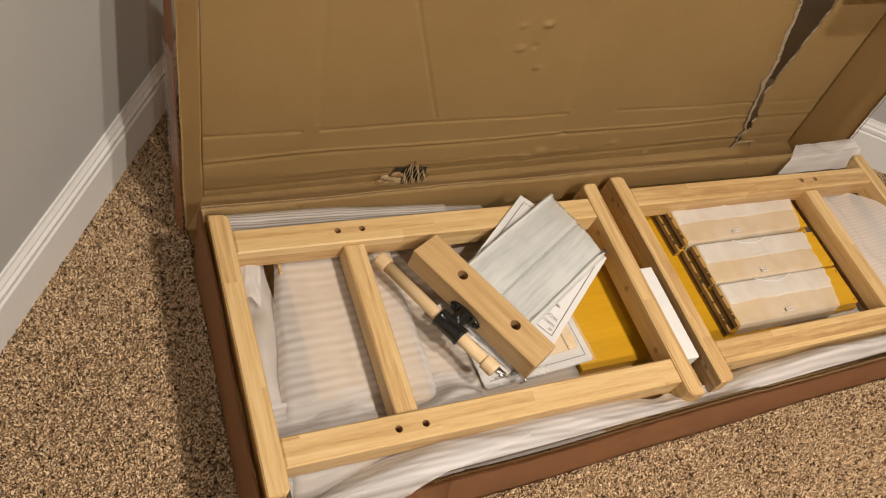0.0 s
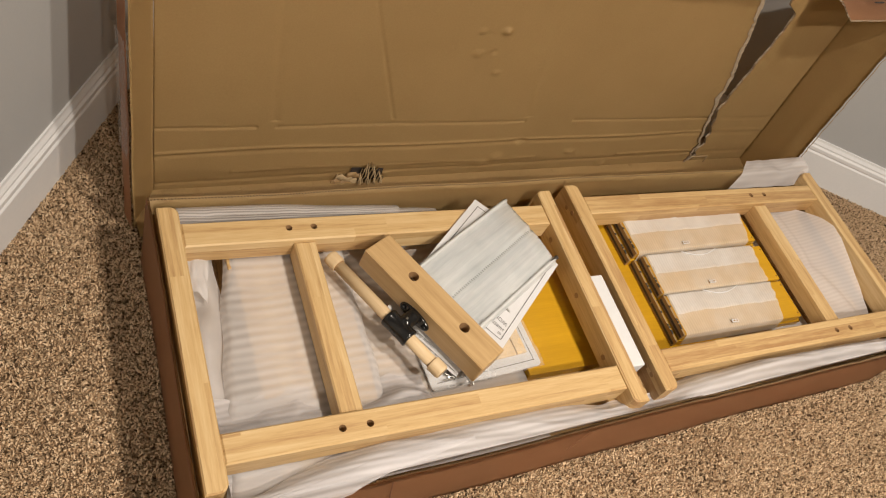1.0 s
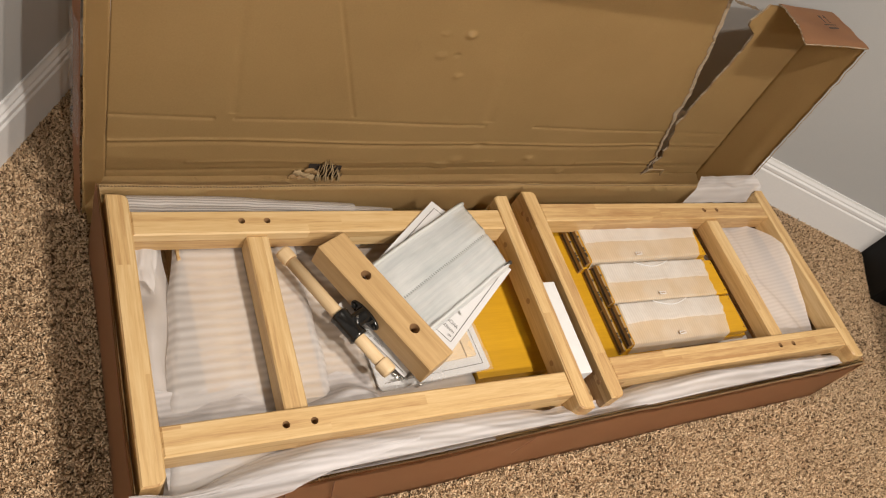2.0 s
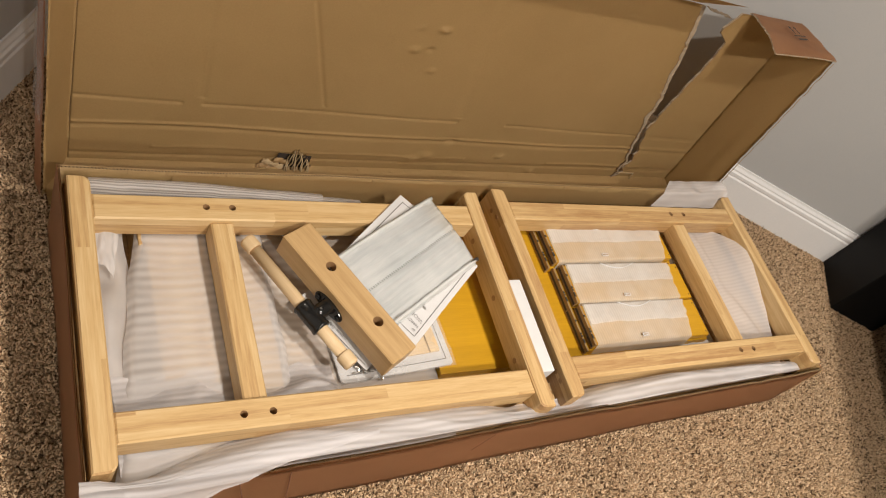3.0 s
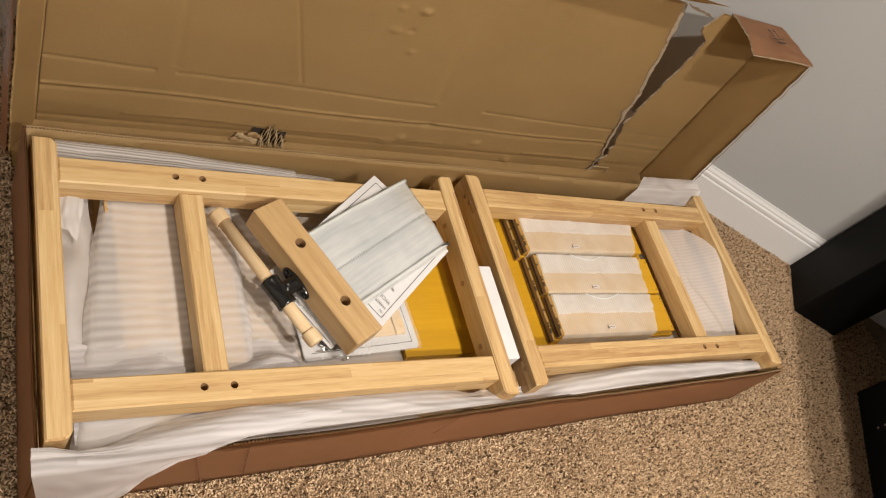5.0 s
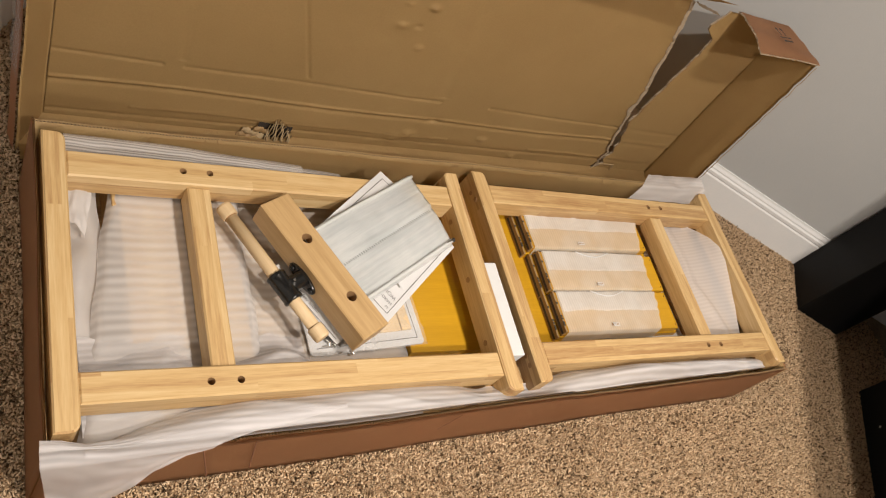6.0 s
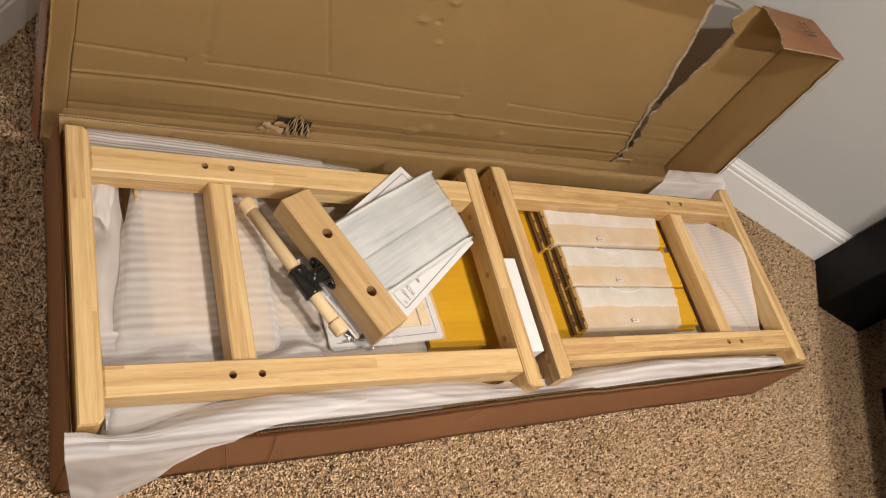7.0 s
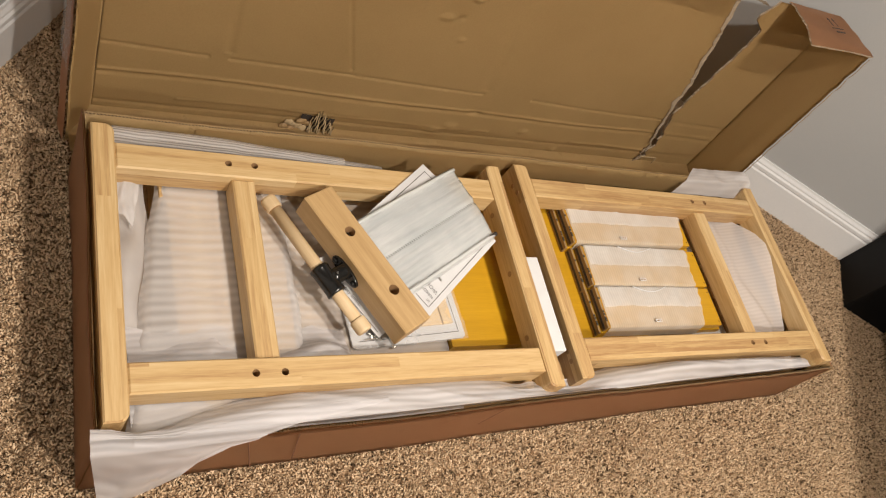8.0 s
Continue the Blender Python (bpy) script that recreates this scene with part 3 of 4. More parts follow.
def length_board(name, x0, x1, y0, y1, z0, z1, parent, holes=(), radii=(0, 0, 0, 0), along="x", side_holes=()):
    """A board whose grain runs along its local x. Holes are given in the plan of the thing."""
    cx, cy, cz = (x0 + x1) / 2, (y0 + y1) / 2, z0
    if along == "x":
        m = pose(cx, cy, cz)
        out = rounded(x0 - cx, x1 - cx, y0 - cy, y1 - cy, radii)
        hs = [(x - cx, y - cy, r) for x, y, r in holes]
    else:
        m = pose(cx, cy, cz, 0, 0, 90)
        hw, hl = (x1 - x0) / 2, (y1 - y0) / 2
        r00, r10, r11, r01 = radii
        out = rounded(-hl, hl, -hw, hw, (r10, r11, r01, r00))
        hs = [(y - cy, -(x - cx), r) for x, y, r in holes]
    ob = part(name, bored(out, 0.0, z1 - z0, hs), (WOOD, HOLE), parent, m=m)
    for y, z, r, sx in side_holes:
        # nothing is bored here: a darker disc gives the hole's shade
        bm = tube([(sx * 0.0006, 0, 0), (-sx * 0.0004, 0, 0)], [r, r], 16)
        part("screw_hole_disc", bm, HOLE, ob, m=m.inverted() @ pose(x0 if sx < 0 else x1, y, z))
    return ob


def leg_frame(label):
    f = empty("leg_frame", pose(0, 0, 0), label=label, category="wooden frame", group="pair of leg frames")
    length_board("post", 0.001, 0.034, -0.007, 0.469, 0.140, 0.190, f, radii=(0, 0.014, 0.014, 0), along="y")
    length_board("post", 0.732, 0.7645, 0, 0.47, 0.140, 0.190, f, radii=(0.012, 0, 0, 0.012), along="y",
                 side_holes=((0.43, 0.172, 0.005, 1), (0.41, 0.170, 0.005, 1), (0.375, 0.158, 0.003, 1), (0.06, 0.172, 0.005, 1), (0.04, 0.165, 0.005, 1), (0.365, 0.165, 0.0055, -1), (0.235, 0.165, 0.0055, -1), (0.105, 0.160, 0.0055, -1)))
    for y0, y1, yh in ((0.030, 0.0755, 0.0515), (0.390, 0.436, 0.415)):
        length_board("rail", 0.0345, 0.7315, y0, y1, 0.144, 0.1875, f, holes=((0.2072, yh, DOWEL), (0.2508, yh, DOWEL)))
    length_board("stretcher", 0.2125, 0.2495, 0.076, 0.3895, 0.141, 0.180, f, along="y")
    return f


left_frame = leg_frame("pale finger-jointed wooden leg frame lying in the carton")
right_frame = copy_thing(left_frame, pose(1.5715, 0.0105 + 0.474, 0, 0, 0, 180.23))

# ---- packed panels under the frames ----


def wrapped_panel(x0, x1, y0, y1, z0, z1, label, cover, wood=WOOD, film_mat=FOAM, slant=0.0):
    p = empty("wrapped_panel", pose(0, 0, 0), label=label, category="packed panel", group="foam-wrapped panels")
    cx, cy = (x0 + x1) / 2, (y0 + y1) / 2
    part("board", bored(rounded(-(y1 - y0) / 2, (y1 - y0) / 2, -(x1 - x0) / 2, (x1 - x0) / 2, (0, 0, 0, 0)), 0, z1 - z0, ()), wood, p, m=pose(cx, cy, z0, 0, 0, 90))
    a0, a1, b0, b1 = cover

    def fn(u, v):
        y = b0 + (b1 - b0) * v
        left = a0 - slant * (1 - v)
        x = left + (a1 - left) * u
        e = min(u, 1 - u)
        drop = 0.012 * max(0.0, 1 - e / 0.06) ** 2
        return Vector((x + 0.006 * wob(y * 14, x * 3), y + 0.004 * wob(x * 14, 2), z1 + 0.0035 + 0.0045 * abs(wob(x * 15, y * 6, 1.0)) + 0.0005 * math.sin(y * 330 + 6 * wob(x * 5, y * 5)) - drop))
    part("foam_wrap", sheet(fn, 40, 110), film_mat, p, "translucent white rippled foam", smooth=True)
    return p


wrapped_panel(0.118, 0.30, -0.01, 0.455, 0.055, 0.129, "pale board under rippled translucent white foam wrap", (0.110, 0.315, -0.02, 0.47), slant=0.075)
wrapped_panel(0.322, 0.58, 0.0, 0.455, 0.055, 0.106, "pale boards under loosely draped translucent white foam", (0.30, 0.60, -0.01, 0.47))
part("packing_strip", box(0.106, 0.1135, 0.375, 0.46, 0.054, 0.134, 0.002), WOOD).parent = None
tagged(bpy.data.objects["packing_strip"], label="thin upright wooden slat between packed panels", category="slat")
part("packing_board", box(0.385, 0.47, 0.07, 0.20, 0.1062, 0.1088, 0.001), WOOD)
tagged(bpy.data.objects["packing_board"], label="short pale plywood offcut on the foam", category="board")
under = part("base_panel", box(0.01, 1.565, 0.012, 0.47, 0.005, 0.052, 0.002), WOOD)
tagged(under, label="large flat wooden top packed at the carton's bottom", category="panel")
mid_panel = empty("yellow_panel", pose(0.852, 0.295, 0.0865, 0, 0, 0.3), label="flat mustard yellow lacquered panel under the leg frames", category="panel")
part("panel_board", box(-0.25, -0.0945, -0.18, 0.18, 0.0, 0.022, 0.0012), YELLOW, mid_panel)
part("panel_board", box(-0.0940, 0.25, -0.18, 0.18, 0.0, 0.0222, 0.0012), YELLOW, mid_panel)
low_panel = part("hidden_tabletop", box(0.60, 1.54, 0.03, 0.46, 0.053, 0.0855, 0.002), WOOD)
tagged(low_panel, label="plain wooden tabletop below the yellow panel", category="panel")
spacer = part("polystyrene_block", box(0.767, 0.7955, 0.068, 0.264, 0.109, 0.184, 0.002), STYRO)
tagged(spacer, label="white polystyrene packing block between the leg frames", category="packing")


def crumple(name, x0, x1, y0, y1, fn, label, mat=FOAM_THICK, nu=50, nv=40, cat="foam sheet"):
    ob = part(name, sheet(lambda u, v: fn(x0 + (x1 - x0) * u, y0 + (y1 - y0) * v, u, v), nu, nv), mat, smooth=True)
    return tagged(ob, label=label, category=cat)


crumple("foam_scrap", 0.006, 0.088, 0.03, 0.455, lambda x, y, u, v: Vector((x + 0.012 * wob(y * 8, 1.0) * u, y, 0.095 + 0.030 * math.sin(3.1 * u) + 0.015 * wob(x * 30, y * 9) + 0.02 * v - 0.035 * ridge(y - 0.335, 0.045) * (1 - u))), "crumpled white foam scrap stuffed beside the post", mat=FOAM_THICK, nu=20, nv=60)


def curl(x, y, u, v):
    """A loose end rolled over itself, opening towards the front."""
    a = 0.1 + 2.5 * u
    r = 0.018 + 0.012 * v + 0.003 * wob(v * 5, u * 4)
    return Vector((0.048 + 0.012 * v - r * math.cos(a), 0.345 + 0.100 * v - 0.030 * u * u * (1 - v) + 0.004 * wob(u * 7, 2.0), 0.122 + 0.006 * v + r * math.sin(a) + 0.003 * wob(u * 9, v * 7)))


crumple("foam_scrap", 0, 1, 0, 1, curl, "small curled piece of white foam", nu=24, nv=24)
END_EDGE = ((0.03, 1.520), (0.10, 1.533), (0.33, 1.535), (0.36, 1.528), (0.40, 1.505), (0.43, 1.47), (0.455, 1.42))
END_RISE = ((0.03, 0.118), (0.115, 0.132), (0.18, 0.153), (0.235, 0.170), (0.295, 0.184), (0.33, 0.184), (0.365, 0.172), (0.40, 0.152), (0.455, 0.128))


def end_sheet(x, y, u, v):
    """Draped in the end bay, bellying up against the post and falling away to the front."""
    right = lerp(END_EDGE, y) + 0.002 * wob(y * 30, 4.0)
    px = 1.362 + (right - 1.362) * u
    z = 0.118 + (lerp(END_RISE, y) - 0.118) * u ** 1.5 + 0.004 * wob(px * 7, y * 6) + 0.008 * ridge(px - 1.485 + 0.42 * (y - 0.12) - 0.4 * max(0.0, y - 0.25), 0.014) + 0.0008 * wob(px * 50, y * 18)
    return Vector((px, y, z))


crumple("foam_sheet", 0, 1, 0.03, 0.455, end_sheet, "draped translucent white foam sheet in the end bay", mat=FOAM_END, nu=40, nv=60)
for xa, xb, zz, puff in ((0.045, 0.208, 0.132, 0.018), (0.255, 0.395, 0.113, 0.048)):
    crumple("foam_sheet", xa, xb, 0.004, 0.150, lambda x, y, u, v, zz=zz, puff=puff: Vector((x + 0.008 * wob(y * 17, 2.0) * u, y + 0.018 * wob(x * 16, 4.0) * v, zz - 0.003 + puff * ridge(y - 0.096, 0.022) * math.sin(3.1416 * min(1.0, 0.12 + 0.8 * u)) + 0.003 * wob(x * 24, y * 12) + 0.003 * ridge(x - xa - 0.06 - 0.5 * y, 0.012))), "loose white foam bulging behind the front rail", mat=FOAM_SPILL, nu=40, nv=30)
part("end_filler", box(1.37, 1.572, 0.03, 0.47, 0.0865, 0.105, 0.002), WOOD)
tagged(bpy.data.objects["end_filler"], label="pale wooden part under the foam sheet", category="panel")
crumple("foam_sheet", 1.235, 1.345, 0.08, 0.45, lambda x, y, u, v: Vector((x, y, 0.1105 + 0.006 * abs(wob(x * 20, y * 14)) + 0.003 * u)), "flat white foam sheet under the drawer bundles", mat=FOAM_THICK, nu=20, nv=50)
for k, (ya, yb, zz) in enumerate(((0.440, 0.460, 0.147), (0.450, 0.474, 0.161), (0.462, 0.4815, 0.168))):
    crumple("foam_strip", 0.034, 0.60 - 0.08 * k, ya, yb, lambda x, y, u, v, zz=zz, k=k: Vector((x, y + 0.003 * wob(x * 8, k), zz + 0.006 * math.sin(3.1 * v) - 0.02 * u * u + 0.004 * wob(x * 10, y * 30, k))), "folded white foam strip behind the rail", mat=FOAM_STRIP, nu=60, nv=6)


def end_foam(x, y, u, v):
    z = 0.146 + 0.036 * min(1.0, v * 2.2) + 0.006 * wob(x * 22, v * 3)
    return Vector((x - 0.045 * (1 - v) * (1 - u) + 0.030 * v * (1 - u), 0.480 + 0.020 * min(1.0, v * 2.2) + max(0.0, v - 0.45) * 0.07, z + 0.012 * u))


crumple("foam_sheet", 1.355, 1.572, 0.0, 1.0, end_foam, "white foam sheet folded up at the back corner", mat=FOAM_END, nu=40, nv=16)

HANG = ((-0.02, 0.000), (0.02, 0.006), (0.05, 0.036), (0.075, 0.070), (0.10, 0.108), (0.127, 0.142), (0.165, 0.170), (0.208, 0.180), (0.27, 0.182))
BACK_Y = ((-0.02, -0.014), (0.02, -0.0165), (0.04, -0.016), (0.08, -0.010), (0.13, 0.010), (0.19, 0.030), (0.28, 0.048), (0.40, 0.052))
BACK_Z = ((-0.02, 0.194), (0.01, 0.189), (0.04, 0.168), (0.08, 0.158), (0.13, 0.146), (0.20, 0.134), (0.30, 0.128))


def rim_y(x):
    return FL[1] + (FR_[1] - FL[1]) * (x - FL[0]) / (FR_[0] - FL[0])


def front_foam(x, y, u, v):
    ry, w = rim_y(x), wob(x * 5.0, 2.0)
    end = 1.0 if x < 0.235 else 0.0
    s = v
    rise = 0.008 * wob(x * 4, 7.0) + 0.012 * ridge(x - 0.98, 0.10) - 0.022 * ridge(x - 0.80, 0.07) + 0.024 * min(1.0, max(0.0, (x - 0.96) / 0.12)) * min(1.0, max(0.0, (1.50 - x) / 0.15))
    edge_z = lerp(HANG, x)
    gap = max(0.0, 1.0 - ((x - 0.77) / 0.16) ** 2) * min(1.0, 0.7 + 0.4 * wob(x * 14, 5.0))
    back, fore = Vector((x, lerp(BACK_Y, x) - 0.042 * gap, lerp(BACK_Z, x) + 0.030 * gap)), Vector((x, ry + (0.0125 if x < 0.9 else 0.0105), 0.172 + 0.016 * min(1.0, max(0.0, (0.07 - x) / 0.06)) + 0.007 * min(1.0, max(0.0, (x - 0.95) / 0.1))))
    if s < 0.6:
        k = s / 0.6
        p = back.lerp(fore, k)
        calm = min(1.0, max(0.15, x / 0.25))
        p.z += 0.0020 * ridge(x - 0.16 - 0.34 * k - 0.02 * math.sin(5 * k), 0.022) + 0.0016 * ridge(x - 0.36 - 0.25 * k, 0.018) - 0.0018 * ridge(x - 0.26 - 0.30 * k, 0.03) + 0.004 * ridge(x - 1.02 - 0.2 * k, 0.03) + 0.0008 * wob(x * 30 - k * 16, k * 4)
        p.z += (0.018 * (1 - 0.8 * gap) + rise) * calm * math.sin(3.1416 * min(1.0, k * 1.02)) + 0.005 * calm * wob(x * 6 + k * 1.6, k * 1.5 - x * 2) + 0.0012 * wob(x * 18 - k * 3, k * 5)
        return p
    k = (s - 0.6) / 0.4
    if x >= 0.27:
        return fore + Vector((0, 0.006 * k, -0.03 * k))
    over = min(1.0, (0.27 - x) / 0.07)
    lip = fore.lerp(Vector((x, ry - 0.006, 0.1815 + 0.006 * min(1.0, max(0.0, (0.07 - x) / 0.06)))), over)
    if k < 0.2:
        q = k / 0.2
        return fore.lerp(lip, q) + Vector((0, 0, 0.003 * over * math.sin(3.1416 * q)))
    q = (k - 0.2) / 0.8
    return Vector((x + 0.030 * q * max(0.0, 1 - x * 8), lip.y - (0.012 * abs(wob(x * 16 - q * 1.5, q * 2.4)) + 0.010 + 0.010 * q) * q * over * min(1.0, max(0.0, lip.z - edge_z) / 0.07), lip.z + (min(edge_z, lip.z) - lip.z) * q))


spill = crumple("foam_sheet", -0.015, 1.50, 0, 1, front_foam, "long white foam sheet spilling over the carton's front rim", mat=FOAM_SPILL, nu=360, nv=60)

# doubled folds that run slantwise over the sheet
for xa, va, xb, vb, w in ((0.030, 0.62, 0.42, 0.40, 0.16), (1.00, 0.16, 1.46, 0.34, 0.12)):
    def fold(u, v, xa=xa, va=va, xb=xb, vb=vb, w=w):
        x = xa + (xb - xa) * u + 0.012 * wob(u * 5, va * 9)
        q = va + (vb - va) * u + w * (v - 0.5) * (0.35 + math.sin(3.1416 * u)) + 0.02 * wob(u * 6, xa * 30)
        q = min(0.99, max(0.01, q))
        return front_foam(x, 0, 0, q) + Vector((0, -0.0015, 0.0014 + 0.0012 * math.sin(3.1416 * v)))
    part("doubled_fold", sheet(fold, 60, 8), FOAM_SPILL, spill, "whiter doubled fold of the foam", smooth=True)

# ---- drawer bundles ----


def drawer_bundle(m, label, tail, ends):
    """Two flat drawer parts with brown slide edges, bound in foam. Local x runs along the bundle, y across it."""
    d = empty("drawer_bundle", m, label=label, category="drawer parts", group="bundles of drawer parts")
    for x0, x1, y0, y1, z0, z1 in ((0.0, 0.372 + tail, 0.0, 0.097, 0.0, 0.0175), (0.0085, 0.360 + tail, 0.003, 0.094, 0.0195, 0.037)):
        part("drawer_front", box(x0 + 0.010, x1, y0, y1, z0, z1, 0.0012), YELLOW, d, "mustard yellow lacquered front")
        slide = part("slide_edge", box(x0 + 0.0048, x0 + 0.0095, y0 - 0.001, y1 + 0.001, z0 + 0.001, z1 + 0.003, 0.001), BROWN, d, "brown grooved edge")
        # dark strip and blocks laid on the edge for the shade in its cuts
        part("painted_groove", box(x0 + 0.0042, x0 + 0.0052, y0 + 0.001, y1 - 0.001, z0 + 0.006, z0 + 0.0115), INK, slide, "dark strip for the shaded slot along the edge")
        for k, y in enumerate((0.016, 0.030, 0.036, 0.066)):
            part("painted_notch", box(x0 + 0.0044, x0 + 0.0085, y, y + (0.004 if k else 0.010), z1 + 0.0028, z1 + 0.0042), INK, slide)
        for y in (0.012, 0.084):
            # dark disc on the surface for the shade in each screw hole
            part("screw_hole_disc", tube([(x1 - 0.006, y, z1 - 0.001), (x1 - 0.006, y, z1 + 0.0006)], [0.0015, 0.0015], 10), INK, d)

    def wrap(u, v):
        y = -0.004 + 0.105 * v
        right = ends[0] + (ends[1] - ends[0]) * v + 0.006 * wob(v * 7, m.translation.y * 20)
        x = 0.0215 + (right - 0.0215) * u
        z = 0.0405 + 0.0022 * wob(x * 16, y * 24, m.translation.y * 9) + 0.0008 * wob(x * 60, y * 9)
        if v < 0.06:
            z = 0.008 + (z - 0.008) * (v / 0.06)
        elif v > 0.95:
            z -= 0.02 * (v - 0.95) / 0.05
        return Vector((x, y, z))
    part("foam_wrap", sheet(wrap, 70, 36), FOAM_X, d, "translucent ribbed foam wrap", smooth=True)

    def over(u, v):
        """The doubled layer over the back half of the wrap."""
        edge = 0.50 + 0.035 * wob(u * 3, m.translation.y * 37) + 0.012 * wob(u * 31, m.translation.y * 11)
        p = wrap(0.01 + 0.975 * u, edge + (0.965 - edge) * v)
        return p + Vector((0, 0, 0.0014 + 0.001 * abs(wob(u * 12, v * 5))))
    part("foam_overlap", sheet(over, 90, 16), FOAM_OVER, d, "second layer of foam", smooth=True)
    seal = tube([(0.12 + 0.10 * k / 10, 0.094 - 0.012 * math.sin(3.14 * k / 10), 0.0435) for k in range(11)], [0.0011] * 11, 6)
    part("foam_fold", seal, STYRO, d, "curved folded seam")
    tag = part("sticker", box(0.15, 0.168, 0.010, 0.017, 0.0445, 0.0450), PAPER, d, "small white sticker")
    for k in range(4):
        part("printed_bar", box(0.152 + 0.0037 * k, 0.1543 + 0.0037 * k, 0.012, 0.015, 0.0451, 0.0453), BROWN, tag)
    return d


drawer_bundle(pose(0.927, 0.322, 0.109, 0, 0, 1.2), "mustard drawer parts bound in translucent foam, at the back", 0.016, (0.352, 0.380))
drawer_bundle(pose(0.939, 0.223, 0.109, 0, 0, 0.0), "mustard drawer parts bound in translucent foam, middle bundle", 0.006, (0.324, 0.336))
drawer_bundle(pose(0.940, 0.125, 0.109, 0, 0, 0.3), "mustard drawer parts bound in translucent foam, next the front rail", 0.002, (0.298, 0.330))

# ---- vise jaw with its bracket and turning bar ----
JAW = pose(0.418, 0.2415, 0.155, 0, 0, -61.6)
vise = empty("vise_jaw", JAW, label="wooden vise jaw block with black iron bracket and turned bar", category="vise")


def jaw_block():
    hl, hw = 0.142, 0.0305
    return bored(rounded(-hl, hl, -hw, hw, (0.002, 0.002, 0.002, 0.002), 2), 0.0, 0.045, ((-0.0535, 0.003, 0.0095), (0.070, 0.003, 0.0095)), 0.044, 0.002)


part("jaw_block", jaw_block(), (BEECH, HOLE), vise)


def ellipse_plate(a, b, t):
    pts = [(a * math.cos(radians(k)), b * math.sin(radians(k))) for k in range(0, 360, 12)]
    return prism(pts, 0, t, 0.0012)


FACE = pose(-0.004, -0.0305, 0.015, 90)
flange = part("bracket_flange", ellipse_plate(0.033, 0.0145, 0.005), IRON, vise, m=FACE, smooth=False)
for sx in (-0.025, 0.025):
    part("screw_head", tube([(sx, 0, 0.006), (sx, 0, 0.0075), (sx, 0, 0.0095)], [0.0055, 0.0055, 0.003], 14), IRON, flange, smooth=True)
part("bracket_neck", tube([(-0.004, -0.036, 0.020), (-0.004, -0.042, 0.020), (-0.004, -0.058, 0.018), (-0.004, -0.068, 0.017)], [0.0150, 0.0140, 0.0140, 0.015], 24), IRON, vise, smooth=True)
# the highlight along the neck, laid on as a pale steel bar
for dy in (-0.006,):
    part("neck_highlight", box(-0.0065, -0.0025, -0.060, -0.044, 0.0316, 0.0322, 0.0002), STEEL, vise, "pale bar for the highlight on the neck")
BAR_Y, BAR_Z = -0.0725, 0.016
part("bracket_sleeve", tube([(x, BAR_Y, BAR_Z) for x in (-0.0315, -0.0300, -0.0255, -0.0240, 0.0150, 0.0165, 0.0210, 0.0225)], [0.0150, 0.0168, 0.0168, 0.0160, 0.0160, 0.0168, 0.0168, 0.0150], 28), IRON, vise, smooth=True)
bar = part("turning_bar", tube([(x, BAR_Y, BAR_Z) for x in (-0.156, -0.031, 0.022, 0.078)], [0.0106, 0.0110, 0.0110, 0.0106], 24), TURNED, vise, "turned pale wooden bar", smooth=True)
for x0, sx in ((-0.156, -1), (0.078, 1)):
    part("end_knob", tube([(x0 - sx * 0.002, BAR_Y, BAR_Z), (x0 - sx * 0.002, BAR_Y, BAR_Z), (x0 + sx * 0.001, BAR_Y, BAR_Z), (x0 + sx * 0.018, BAR_Y, BAR_Z), (x0 + sx * 0.0215, BAR_Y, BAR_Z)], [0.0104, 0.0132, 0.0138, 0.0136, 0.0118], 24), TURNED, vise, "turned wooden end knob")
    # a darker band painted for the shallow turned groove where the knob meets the bar
    part("painted_groove", tube([(x0 - sx * 0.0035, BAR_Y, BAR_Z), (x0 - sx * 0.0015, BAR_Y, BAR_Z)], [0.0110, 0.0110], 24), HOLE, bar)

# ---- papers, pouch and hardware bag ----


def text(body, size, m, parent, mat=GREY_INK, name="printed_words"):
    cu = bpy.data.curves.new(name, "FONT")
    cu.body, cu.size, cu.align_x, cu.resolution_u = body, size, "LEFT", 3
    tmp = bpy.data.objects.new(name, cu)
    scene.collection.objects.link(tmp)
    dg = bpy.context.evaluated_depsgraph_get()
    me = bpy.data.meshes.new_from_object(tmp.evaluated_get(dg))
    bpy.data.objects.remove(tmp)
    me.materials.clear()
    me.materials.append(mat)
    ob = new(name, me)
    ob.parent, ob.matrix_basis = parent, m
    return ob


def page(m, w, h, label, bend, thick=0.0012):
    """A sheet of paper: local x along its lines of words, y up the page, z out of it."""
    p = empty("manual", m, label=label, category="manual")
    part("page", sheet(lambda u, v: Vector((w * u, h * v, bend(u, v))), 24, 24), PAPER, p, smooth=True)
    return p


def pile(x, y):
    """Height of the loose pile: up on the back rail, sloping down to the front."""
    k = min(1.0, max(0.0, (y - 0.15) / 0.235))
    return 0.1445 + 0.0455 * k * k * (3 - 2 * k)


def cover_at(x, y, lift=0.0):
    """A point of the cover: x along its lines of words from the free edge inwards, y up the page."""
    px, py = 0.712 - 0.645 * x - 0.764 * y, 0.299 + 0.764 * x - 0.645 * y
    return Vector((px, py, pile(px, py) + 0.0016 + lift))


cover = empty("manual", pose(0, 0, 0), label="white printed manual with thin border lines, under the pouch", category="manual")
part("page", sheet(lambda u, v: cover_at(0.202 * u, 0.219 * v), 30, 30), PAPER, cover, smooth=True)


